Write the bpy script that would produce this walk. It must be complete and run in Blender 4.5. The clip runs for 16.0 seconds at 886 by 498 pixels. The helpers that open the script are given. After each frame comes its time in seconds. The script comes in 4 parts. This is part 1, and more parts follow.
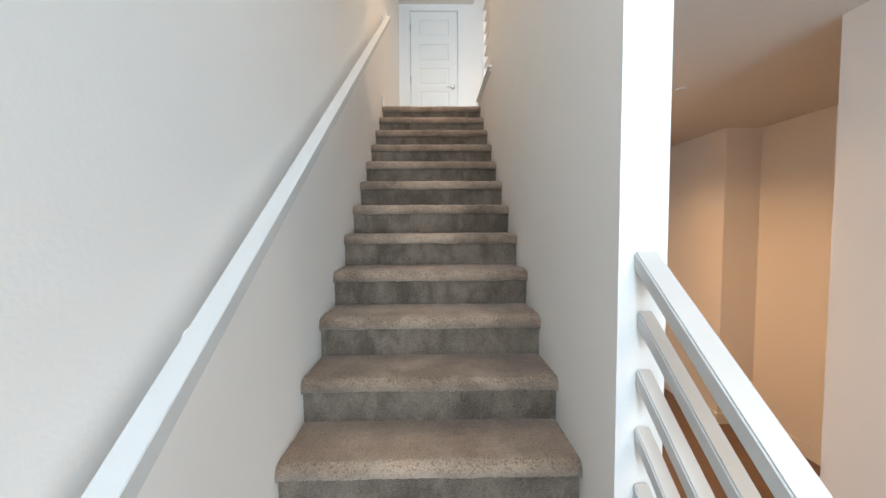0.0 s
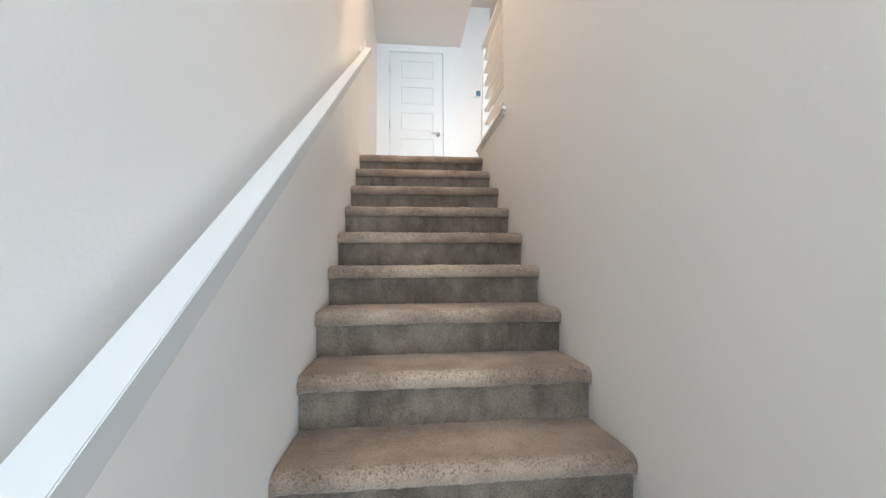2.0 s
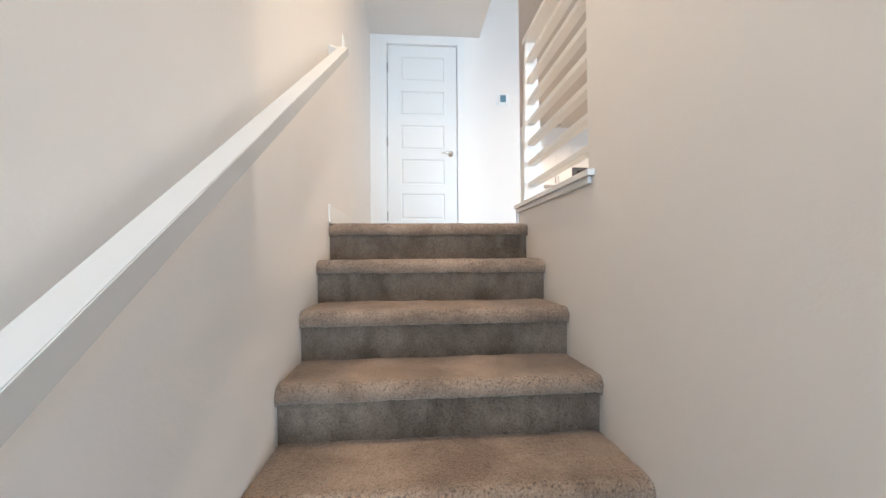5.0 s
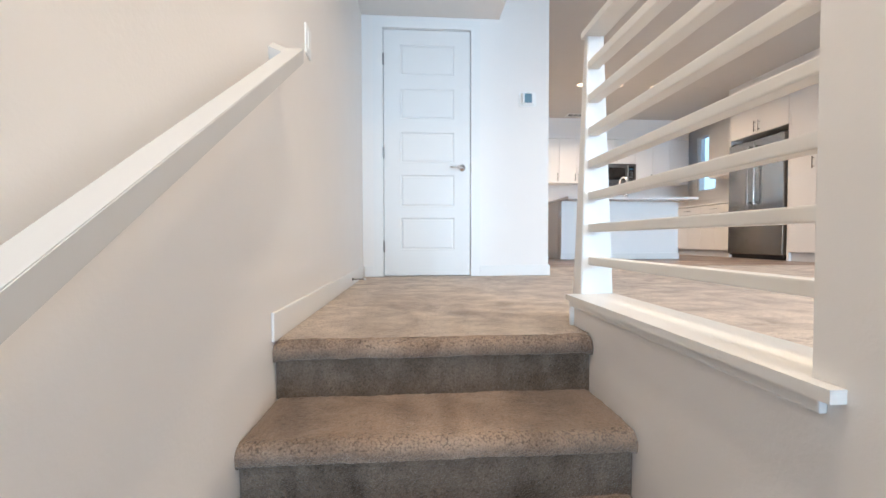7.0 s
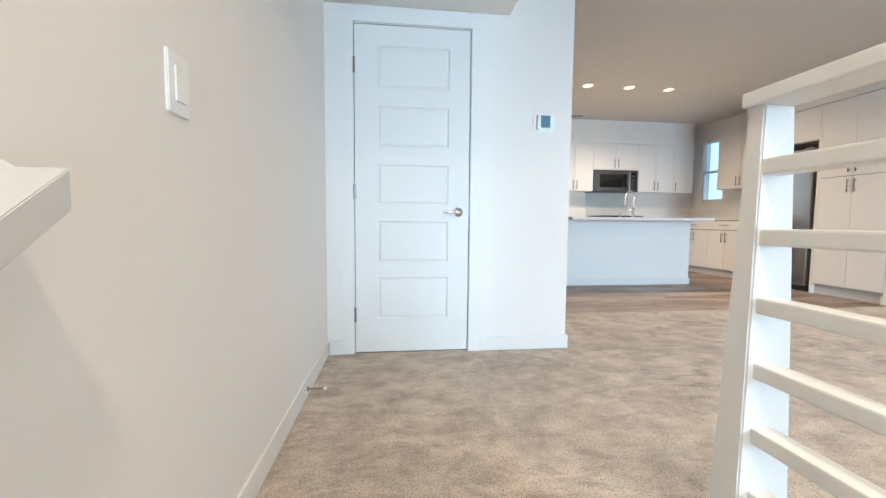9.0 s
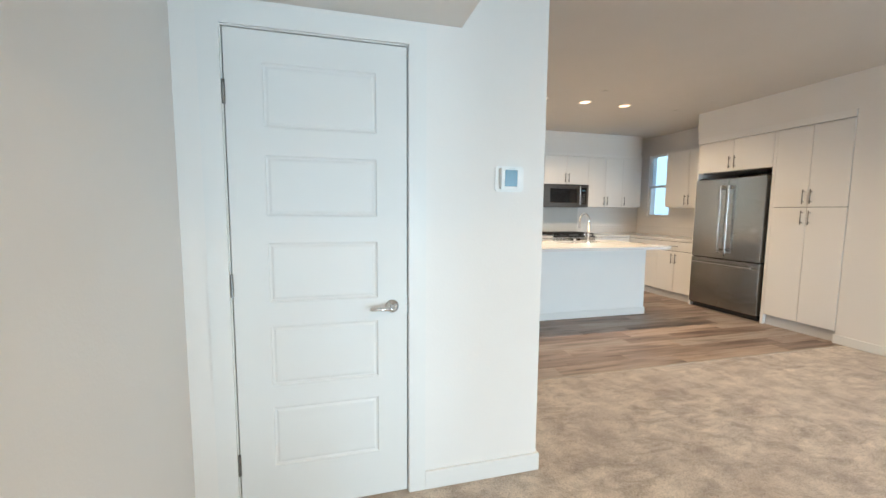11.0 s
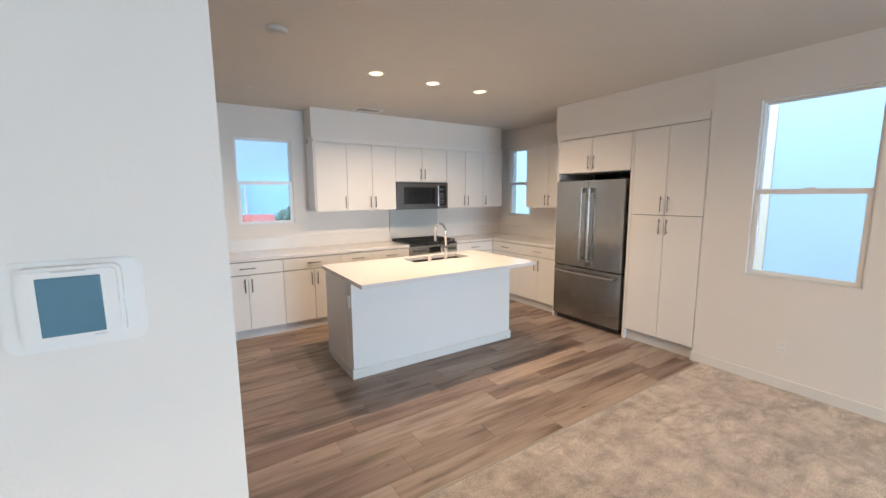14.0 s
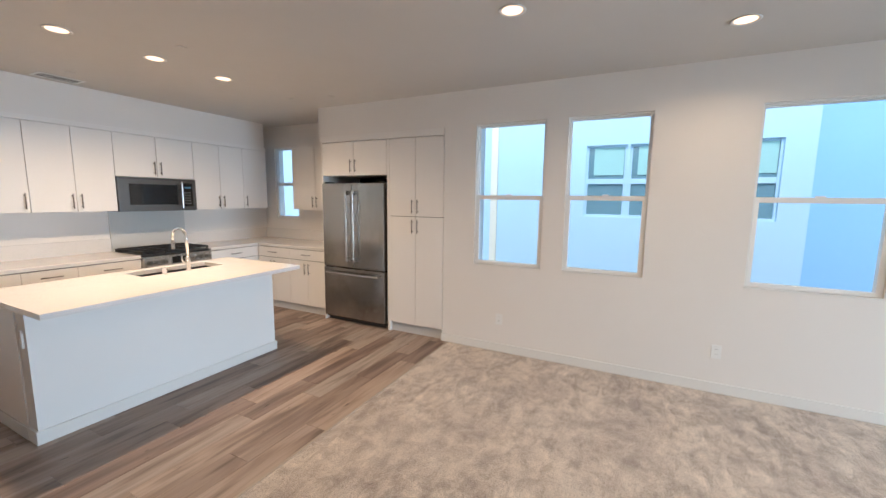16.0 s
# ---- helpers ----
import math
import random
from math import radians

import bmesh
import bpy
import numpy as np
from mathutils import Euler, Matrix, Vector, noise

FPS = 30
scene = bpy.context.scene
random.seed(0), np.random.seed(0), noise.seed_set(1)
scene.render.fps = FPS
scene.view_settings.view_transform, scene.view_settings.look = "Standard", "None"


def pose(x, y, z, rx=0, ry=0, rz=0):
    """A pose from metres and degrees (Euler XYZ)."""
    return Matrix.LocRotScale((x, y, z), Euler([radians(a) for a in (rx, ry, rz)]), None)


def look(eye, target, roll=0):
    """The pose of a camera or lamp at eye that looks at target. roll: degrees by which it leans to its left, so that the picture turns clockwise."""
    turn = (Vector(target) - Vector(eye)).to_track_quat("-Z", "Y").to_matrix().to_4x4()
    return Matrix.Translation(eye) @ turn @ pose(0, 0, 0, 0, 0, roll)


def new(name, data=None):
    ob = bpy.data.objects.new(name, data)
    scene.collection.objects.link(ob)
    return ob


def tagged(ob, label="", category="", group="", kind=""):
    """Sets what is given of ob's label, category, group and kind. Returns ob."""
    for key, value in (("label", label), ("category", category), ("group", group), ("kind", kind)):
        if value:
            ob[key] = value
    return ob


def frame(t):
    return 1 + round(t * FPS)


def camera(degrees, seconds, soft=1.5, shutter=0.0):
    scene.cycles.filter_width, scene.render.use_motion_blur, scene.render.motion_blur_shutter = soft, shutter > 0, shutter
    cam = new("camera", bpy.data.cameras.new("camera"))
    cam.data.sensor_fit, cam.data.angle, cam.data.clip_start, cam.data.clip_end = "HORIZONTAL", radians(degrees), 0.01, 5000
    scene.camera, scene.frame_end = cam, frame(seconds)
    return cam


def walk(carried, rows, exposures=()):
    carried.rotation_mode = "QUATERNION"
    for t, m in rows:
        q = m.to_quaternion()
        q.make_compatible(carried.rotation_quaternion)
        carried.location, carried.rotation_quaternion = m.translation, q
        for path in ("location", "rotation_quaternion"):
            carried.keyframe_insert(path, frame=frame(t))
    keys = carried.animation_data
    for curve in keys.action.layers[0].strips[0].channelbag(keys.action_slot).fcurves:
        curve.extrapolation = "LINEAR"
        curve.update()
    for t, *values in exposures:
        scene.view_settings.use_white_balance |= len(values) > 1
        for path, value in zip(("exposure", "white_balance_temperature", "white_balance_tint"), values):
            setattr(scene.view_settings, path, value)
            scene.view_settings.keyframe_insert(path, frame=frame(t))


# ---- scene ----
# ---------------------------------------------------------------- camera and walk
cam = camera(97.4, 16.0)
PATH = [
    (0, (0.505, -3.945, -1.206), (0.549, -1.949, -1.315), -0.3),
    (0.5, (0.453, -3.677, -1.196), (0.547, -1.68, -1.237), 0.1),
    (1, (0.429, -3.439, -1.153), (0.561, -1.444, -1.136), -0.0),
    (1.5, (0.391, -3.241, -1.039), (0.556, -1.249, -0.979), 0.0),
    (2, (0.332, -3.047, -0.911), (0.539, -1.061, -0.8), -0.4),
    (2.5, (0.34, -2.871, -0.778), (0.561, -0.888, -0.638), -1.1),
    (3, (0.394, -2.69, -0.644), (0.591, -0.705, -0.504), -1.2),
    (5.5, (0.386, -1.741, -0.063), (0.545, 0.252, -0.042), -0.2),
    (6, (0.397, -1.571, 0.053), (0.539, 0.424, 0.054), -0.2),
    (6.5, (0.396, -1.381, 0.193), (0.547, 0.613, 0.167), -0.2),
    (7, (0.421, -1.191, 0.302), (0.562, 0.804, 0.251), -0.1),
    (7.5, (0.421, -0.998, 0.411), (0.556, 0.994, 0.301), 0.1),
    (8, (0.423, -0.824, 0.544), (0.6, 1.165, 0.43), -0.4),
    (8.5, (0.441, -0.635, 0.692), (0.585, 1.356, 0.569), -0.3),
    (9, (0.422, -0.433, 0.819), (0.657, 1.549, 0.68), 0.5),
    (11.5, (0.672, 0.517, 1.418), (1.333, 2.39, 1.181), -0.6),
    (12, (0.796, 0.761, 1.533), (1.636, 2.551, 1.232), -1.4),
    (12.5, (1.015, 0.949, 1.579), (1.901, 2.719, 1.297), -1.5),
    (13, (1.289, 1.08, 1.583), (2.175, 2.852, 1.307), -0.2),
    (13.5, (1.399, 1.253, 1.58), (2.369, 2.986, 1.344), -0.2),
    (14, (1.474, 1.293, 1.581), (2.552, 2.956, 1.309), -0.4),
    (14.5, (1.518, 1.272, 1.567), (2.761, 2.813, 1.283), 0.2),
    (15, (1.555, 1.236, 1.585), (2.982, 2.61, 1.309), 0.6),
    (15.5, (1.602, 1.186, 1.582), (3.215, 2.339, 1.317), 0.9),
    (16, (1.649, 1.125, 1.576), (3.426, 2.006, 1.319), 0.7),
]
walk(cam, [(t, look(e, a, r)) for t, e, a, r in PATH],
     exposures=[(0.0, 1.42, 6150, 8), (1.5, 1.64, 6000, 8), (3.0, 1.76, 5850, 8), (5.5, 1.76, 5700, 8), (8.0, 1.56, 5350, 5), (9.0, 1.62, 5350, 2),
                (11.5, 1.44, 5850, 1), (12.5, 1.36, 5950, 4), (14.0, 1.38, 5700, 6), (16.0, 1.32, 5600, 7)])

# ---------------------------------------------------------------- world and large lights
CEIL = 2.66
LOW = -3.009            # lower floor
RISE, RUN, STEPS, WIDE = 0.177, 0.2485, 17, 0.973
NOSE_Y = -0.022         # nose of the top step
EAST, KEAST, NORTH = 5.41, 6.12, 6.60
SOUTH = -5.6
STS = -8.0              # south end of the stair hall

world = bpy.data.worlds.new("sky")
scene.world = world
world.use_nodes = True
nt = world.node_tree
sky = nt.nodes.new("ShaderNodeTexSky")
sky.sky_type = 'NISHITA'
sky.sun_disc = False
sky.sun_elevation = radians(48)
sky.sun_rotation = radians(270)
nt.links.new(sky.outputs[0], nt.nodes["Background"].inputs[0])
nt.nodes["Background"].inputs[1].default_value = 0.15


def lamp(name, kind, m, energy, color, **more):
    data = bpy.data.lights.new(name, kind)
    data.energy, data.color = energy, color
    if kind == 'AREA':
        data.shape = more.get("shape", 'RECTANGLE')
        data.size = more["size"]
        data.size_y = more.get("size_y", more["size"])
        data.spread = radians(more.get("spread", 180))
    if kind == 'SUN':
        data.angle = radians(more["angle"])
    ob = new(name, data)
    ob.matrix_world = m
    return ob


DAY = (0.70, 0.87, 1.0)
WARM = (1.0, 0.66, 0.38)
lamp("sun", 'SUN', pose(0, 0, 20, 42, 0, -90), 0.8, (1.0, 0.95, 0.88), angle=10)
# daylight in the openings of the large windows
lamp("window_light_living", 'AREA', pose(3.8, SOUTH + 0.20, 1.20, 77, 0, 0), 38, DAY, size=2.4, size_y=1.8, spread=84)
lamp("window_light_stair", 'AREA', pose(0.55, STS + 0.04, -0.2, 90, 0, 0), 66, DAY, size=0.9, size_y=3.6)
lamp("window_light_entry", 'AREA', pose(2.2, STS + 0.04, -1.9, 90, 0, 0), 60, DAY, size=1.4, size_y=1.6)

# ---------------------------------------------------------------- materials


def nodes_of(name):
    m = bpy.data.materials.new(name)
    m.use_nodes = True
    t = m.node_tree
    return m, t, t.nodes["Principled BSDF"]


def mapped(t, scale=(1, 1, 1), random_shift=False, world_space=False):
    mp = t.nodes.new("ShaderNodeMapping")
    mp.inputs["Scale"].default_value = scale
    if world_space:
        g = t.nodes.new("ShaderNodeNewGeometry")
        t.links.new(g.outputs["Position"], mp.inputs[0])
    else:
        c = t.nodes.new("ShaderNodeTexCoord")
        t.links.new(c.outputs["Object"], mp.inputs[0])
    if random_shift:
        oi = t.nodes.new("ShaderNodeObjectInfo")
        mul = t.nodes.new("ShaderNodeVectorMath")
        mul.operation = 'SCALE'
        mul.inputs[0].default_value = (37.0, 21.0, 13.0)
        t.links.new(oi.outputs["Random"], mul.inputs["Scale"])
        t.links.new(mul.outputs[0], mp.inputs["Location"])
    return mp.outputs[0]


def noise_tex(t, vec, scale, detail=3, rough=0.55, distort=0.0):
    n = t.nodes.new("ShaderNodeTexNoise")
    n.inputs["Scale"].default_value = scale
    n.inputs["Detail"].default_value = detail
    n.inputs["Roughness"].default_value = rough
    n.inputs["Distortion"].default_value = distort
    t.links.new(vec, n.inputs["Vector"])
    return n.outputs["Fac"]


def ramp(t, fac, stops):
    r = t.nodes.new("ShaderNodeValToRGB")
    e = r.color_ramp.elements
    while len(e) < len(stops):
        e.new(0.5)
    for el, (p, c) in zip(e, stops):
        el.position, el.color = p, (*c, 1) if len(c) == 3 else c
    t.links.new(fac, r.inputs[0])
    return r.outputs[0]


def mixed(t, fac, a, b, kind='MIX'):
    m = t.nodes.new("ShaderNodeMix")
    m.data_type, m.blend_type = 'RGBA', kind
    if hasattr(fac, "node"):
        t.links.new(fac, m.inputs[0])
    else:
        m.inputs[0].default_value = fac
    for v, i in ((a, 6), (b, 7)):
        if hasattr(v, "node"):
            t.links.new(v, m.inputs[i])
        else:
            m.inputs[i].default_value = (*v, 1)
    return m.outputs[2]


def bump(t, bsdf, height, strength, distance, before=None):
    b = t.nodes.new("ShaderNodeBump")
    b.inputs["Strength"].default_value = strength
    b.inputs["Distance"].default_value = distance
    t.links.new(height, b.inputs["Height"])
    if before:
        t.links.new(before, b.inputs["Normal"])
    t.links.new(b.outputs[0], bsdf.inputs["Normal"])
    return b.outputs[0]


def paint(name, color, rough=0.6, peel=0.0015, peel_scale=90, stain=0.04):
    m, t, b = nodes_of(name)
    v = mapped(t, world_space=True)
    dark = tuple(c * (1 - stain) for c in color)
    light = tuple(min(1, c * (1 + stain * 0.5)) for c in color)
    c = mixed(t, noise_tex(t, v, 1.3, 4, 0.6), dark, light)
    t.links.new(c, b.inputs["Base Color"])
    r = ramp(t, noise_tex(t, v, 7, 3), [(0.3, (rough - 0.06,) * 3), (0.7, (rough + 0.06,) * 3)])
    t.links.new(r, b.inputs["Roughness"])
    n1 = bump(t, b, noise_tex(t, v, peel_scale, 3, 0.6), 0.35, peel)
    bump(t, b, noise_tex(t, v, 2.2, 2), 0.10, 0.004, n1)
    b.inputs["Specular IOR Level"].default_value = 0.35
    return m


def plain(name, color, rough=0.5, metal=0.0, grain=60, amount=0.06, bumpy=0.0, coat=0.0):
    m, t, b = nodes_of(name)
    v = mapped(t)
    c = mixed(t, noise_tex(t, v, grain, 3), tuple(x * (1 - amount) for x in color), tuple(min(1, x * (1 + amount)) for x in color))
    t.links.new(c, b.inputs["Base Color"])
    t.links.new(ramp(t, noise_tex(t, v, grain * 0.3, 4), [(0.25, (max(0.02, rough - 0.07),) * 3), (0.75, (rough + 0.07,) * 3)]), b.inputs["Roughness"])
    b.inputs["Metallic"].default_value = metal
    b.inputs["Coat Weight"].default_value = coat
    if bumpy:
        bump(t, b, noise_tex(t, v, grain, 3), 0.4, bumpy)
    return m


def carpet_material(name, dark, light, nap_scale, pale_middle=False, brushed=False, grain=(0.95, 0.9, 1.0), tuft_scale=240, gap=0.62):
    m, t, b = nodes_of(name)
    v = mapped(t, world_space=True)
    vs = mapped(t, grain, world_space=True)
    # brushed nap: large lighter and darker sweeps, broken at their rims
    nap = noise_tex(t, vs, nap_scale, 6, 0.66, 0.25)
    nap2 = noise_tex(t, v, nap_scale * 0.32, 4, 0.6, 0.3)
    both = t.nodes.new("ShaderNodeMath")
    both.operation = 'MULTIPLY_ADD'
    both.inputs[1].default_value = 0.55
    t.links.new(nap2, both.inputs[0])
    t.links.new(nap, both.inputs[2])
    mid = tuple((a + c) / 2 for a, c in zip(dark, light))
    col = ramp(t, both.outputs[0], [(0.62, dark), (0.76, mid), (0.90, light)])
    if brushed:
        # flakes of pile laid the other way: short slanting strokes, denser in some parts than in others
        turn = t.nodes.new("ShaderNodeMapping")
        turn.inputs["Rotation"].default_value = (0, 0, radians(34))
        turn.inputs["Scale"].default_value = (1.0, 2.4, 1.0)
        t.links.new(v, turn.inputs[0])
        stroke = noise_tex(t, turn.outputs[0], 5.2, 5, 0.62, 0.9)
        flake = ramp(t, stroke, [(0.40, (0.74, 0.72, 0.70)), (0.50, (0.98,) * 3), (0.58, (1.05,) * 3), (0.66, (1.20, 1.20, 1.19))])
        where = ramp(t, noise_tex(t, v, 1.1, 3, 0.6, 0.4), [(0.36, (0.25,) * 3), (0.62, (1.0,) * 3)])
        col = mixed(t, 1.0, mixed(t, 0.65, mid, col), mixed(t, where, (1.0, 1.0, 1.0), flake), 'MULTIPLY')
    if pale_middle:
        # lighter along the middle of the flight, darker towards both sides
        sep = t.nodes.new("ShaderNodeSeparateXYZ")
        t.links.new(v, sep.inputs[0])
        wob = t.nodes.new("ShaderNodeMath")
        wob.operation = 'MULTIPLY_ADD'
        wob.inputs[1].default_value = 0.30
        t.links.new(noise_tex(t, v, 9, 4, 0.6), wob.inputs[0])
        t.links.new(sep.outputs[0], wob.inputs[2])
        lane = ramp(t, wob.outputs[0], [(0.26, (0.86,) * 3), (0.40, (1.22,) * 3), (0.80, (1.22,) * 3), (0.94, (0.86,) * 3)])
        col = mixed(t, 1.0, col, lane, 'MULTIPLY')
    vor = t.nodes.new("ShaderNodeTexVoronoi")
    vor.inputs["Scale"].default_value = tuft_scale
    t.links.new(v, vor.inputs["Vector"])
    tuft = ramp(t, vor.outputs["Distance"], [(0.0, (1.08,) * 3), (0.55, (0.98,) * 3), (0.9, (gap,) * 3)])
    col = mixed(t, 1.0, col, tuft, 'MULTIPLY')
    speck = ramp(t, noise_tex(t, v, 130, 2, 0.7), [(0.33, (0.72,) * 3), (0.5, (1.0,) * 3), (0.7, (1.08,) * 3)])
    col = mixed(t, 1.0, col, speck, 'MULTIPLY')
    t.links.new(col, b.inputs["Base Color"])
    b.inputs["Roughness"].default_value = 0.96
    b.inputs["Specular IOR Level"].default_value = 0.1
    b.inputs["Sheen Weight"].default_value = 0.25
    b.inputs["Sheen Roughness"].default_value = 0.5
    n1 = bump(t, b, vor.outputs["Distance"], 0.55, -0.006)
    n2 = bump(t, b, noise_tex(t, v, 70, 4, 0.7), 0.6, 0.008, n1)
    bump(t, b, both.outputs[0], 0.35, 0.02, n2)
    return m


def plank_material():
    m, t, b = nodes_of("grey_brown_plank")
    v = mapped(t, (1, 1, 1), random_shift=True)
    long = mapped(t, (0.55, 11, 1), random_shift=True)
    oi = t.nodes.new("ShaderNodeObjectInfo")
    grain = noise_tex(t, long, 3.2, 6, 0.62, 0.6)
    base = ramp(t, oi.outputs["Random"], [(0.0, (0.225, 0.160, 0.126)), (0.3, (0.300, 0.228, 0.182)), (0.55, (0.330, 0.272, 0.228)), (0.8, (0.370, 0.278, 0.218)), (1.0, (0.255, 0.192, 0.158))])
    lines = ramp(t, grain, [(0.28, (0.72, 0.69, 0.67)), (0.42, (0.91, 0.90, 0.89)), (0.56, (1.02, 1.02, 1.02)), (0.72, (1.13, 1.13, 1.12))])
    col = mixed(t, 1.0, base, lines, 'MULTIPLY')
    # broad dark heartwood bands along the plank
    band = ramp(t, noise_tex(t, mapped(t, (0.8, 6.5, 1), random_shift=True), 1.5, 3, 0.5, 0.5), [(0.30, (0.40, 0.36, 0.34)), (0.43, (0.76, 0.73, 0.72)), (0.53, (1,) * 3)])
    col = mixed(t, 1.0, col, band, 'MULTIPLY')
    knots = ramp(t, noise_tex(t, mapped(t, (4.5, 13, 1), random_shift=True), 1.9, 2, 0.4, 0.3), [(0.215, (0.28, 0.24, 0.22)), (0.275, (1,) * 3)])
    col = mixed(t, 1.0, col, knots, 'MULTIPLY')
    t.links.new(col, b.inputs["Base Color"])
    t.links.new(ramp(t, grain, [(0.3, (0.50,) * 3), (0.7, (0.36,) * 3)]), b.inputs["Roughness"])
    bump(t, b, noise_tex(t, long, 9, 4, 0.6), 0.25, 0.0012)
    return m


def steel_material(name, color, rough, along=(2, 2, 220)):
    m, t, b = nodes_of(name)
    v = mapped(t, along)
    brush = noise_tex(t, v, 4, 4, 0.7)
    t.links.new(mixed(t, brush, tuple(c * 0.86 for c in color), color), b.inputs["Base Color"])
    t.links.new(ramp(t, brush, [(0.3, (rough - 0.05,) * 3), (0.7, (rough + 0.08,) * 3)]), b.inputs["Roughness"])
    b.inputs["Metallic"].default_value = 1.0
    n1 = bump(t, b, brush, 0.06, 0.0006)
    bump(t, b, noise_tex(t, mapped(t), 2.5, 2), 0.12, 0.006, n1)
    return m


def quartz_material(name, color, fleck):
    m, t, b = nodes_of(name)
    v = mapped(t, world_space=True)
    sp = ramp(t, noise_tex(t, v, 160, 2, 0.6), [(0.36, (fleck,) * 3), (0.44, (1,) * 3)])
    veil = mixed(t, noise_tex(t, v, 2.0, 5, 0.6, 0.8), tuple(c * 0.94 for c in color), color)
    t.links.new(mixed(t, 1.0, veil, sp, 'MULTIPLY'), b.inputs["Base Color"])
    t.links.new(ramp(t, noise_tex(t, v, 9, 3), [(0.3, (0.10,) * 3), (0.7, (0.17,) * 3)]), b.inputs["Roughness"])
    return m


def glass_material():
    m, t, b = nodes_of("window_glass")
    b.inputs["Base Color"].default_value = (0.95, 0.985, 0.98, 1)
    b.inputs["Roughness"].default_value = 0.0
    b.inputs["IOR"].default_value = 1.15
    b.inputs["Transmission Weight"].default_value = 1.0
    return m


def glow(name, color, strength):
    m, t, b = nodes_of(name)
    b.inputs["Base Color"].default_value = (0.8, 0.8, 0.8, 1)
    b.inputs["Emission Color"].default_value = (*color, 1)
    b.inputs["Emission Strength"].default_value = strength
    return m


M_WALL = paint("white_wall_paint", (0.785, 0.755, 0.72))
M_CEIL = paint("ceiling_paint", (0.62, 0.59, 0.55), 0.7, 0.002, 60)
M_TRIM = paint("white_trim_enamel", (0.755, 0.742, 0.715), 0.38, 0.0003, 40, 0.02)
# trim enamel in a darkened copy, so strongly lit rails don't burn out
M_RAIL = paint("darkened_rail_enamel", (0.55, 0.545, 0.53), 0.5, 0.0003, 40, 0.02)
M_DOOR = paint("white_door_enamel", (0.725, 0.715, 0.69), 0.42, 0.0004, 120, 0.02)
M_CAB = paint("white_cabinet_lacquer", (0.80, 0.775, 0.745), 0.38, 0.0002, 50, 0.02)
M_ISL = paint("island_drywall", (0.81, 0.80, 0.78), 0.55)
M_TOE = paint("grey_toe_kick", (0.60, 0.60, 0.60), 0.6, 0.0003)
M_CARPET = carpet_material("beige_plush_carpet", (0.36, 0.285, 0.232), (0.73, 0.62, 0.50), 7.0, brushed=True)
# the landing's carpet with the stairwell's shade put into its colour, M_NOSE too
M_STAIR = carpet_material("shaded_stair_carpet", (0.180, 0.122, 0.083), (0.340, 0.245, 0.175), 5.0, pale_middle=True)
# tread carpet darkened again: shade on the upright faces put into the colour
M_RISER = carpet_material("shaded_riser_carpet", (0.100, 0.073, 0.052), (0.212, 0.161, 0.118), 9.0, grain=(1.1, 1.0, 0.6))
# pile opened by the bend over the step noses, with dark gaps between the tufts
M_NOSE = carpet_material("nose_carpet", (0.180, 0.122, 0.083), (0.340, 0.245, 0.175), 5.0, pale_middle=True, tuft_scale=185, gap=0.42)
M_PLANK = plank_material()
M_STEEL = steel_material("brushed_stainless_steel", (0.40, 0.392, 0.38), 0.24)
M_STEEL_H = steel_material("stainless_trim", (0.60, 0.59, 0.57), 0.24, (220, 2, 2))
M_STEEL_D = steel_material("dark_stainless", (0.19, 0.183, 0.176), 0.30, (220, 2, 2))
M_CHROME = plain("chrome", (0.80, 0.80, 0.80), 0.10, 1.0, 20, 0.02)
M_NICKEL = plain("brushed_nickel", (0.27, 0.262, 0.25), 0.30, 1.0, 200, 0.08)
M_BLACK = plain("black_glass", (0.012, 0.012, 0.013), 0.08, 0, 20, 0.1)
M_IRON = plain("black_cast_iron", (0.016, 0.016, 0.017), 0.5, 0, 180, 0.25, 0.0006)
M_DARK = plain("dark_grey_metal", (0.05, 0.05, 0.052), 0.42, 0.4, 90, 0.1)
# near-black: shade inside gaps, slots and vents put into colour; also hidden bases
M_GAP = plain("dark_gap", (0.03, 0.028, 0.026), 0.8)
M_GAP_SHADE = plain("cabinet_gap_shade", (0.20, 0.19, 0.18), 0.8)
M_SINK = plain("black_granite_sink", (0.018, 0.018, 0.019), 0.45, 0, 300, 0.3)
M_QUARTZ = quartz_material("white_quartz", (0.80, 0.77, 0.74), 0.86)
M_SPLASH = quartz_material("grey_white_quartz_slab", (0.66, 0.65, 0.62), 0.93)
M_PLASTIC = plain("white_plastic", (0.80, 0.80, 0.785), 0.32, 0, 30, 0.02)
M_SCREEN = plain("blue_grey_lcd", (0.085, 0.19, 0.27), 0.2, 0, 15, 0.1)
M_VINYL = plain("white_window_vinyl", (0.82, 0.82, 0.81), 0.33, 0, 25, 0.02)
M_RUBBER = plain("white_rubber", (0.75, 0.74, 0.72), 0.6)
M_WIRE = plain("orange_wire", (0.5, 0.24, 0.08), 0.5)
M_GLASS = glass_material()
M_LAMP = glow("warm_lamp_lens", (1.0, 0.56, 0.30), 1.1)
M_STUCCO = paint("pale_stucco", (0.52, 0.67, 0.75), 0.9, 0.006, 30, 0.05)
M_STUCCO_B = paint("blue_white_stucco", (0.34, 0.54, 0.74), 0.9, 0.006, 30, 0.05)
M_CREAM = paint("cream_trim_board", (0.80, 0.72, 0.56), 0.7)
M_PALE = paint("pale_far_wall", (0.76, 0.86, 0.90), 0.9, 0.006, 30, 0.05)
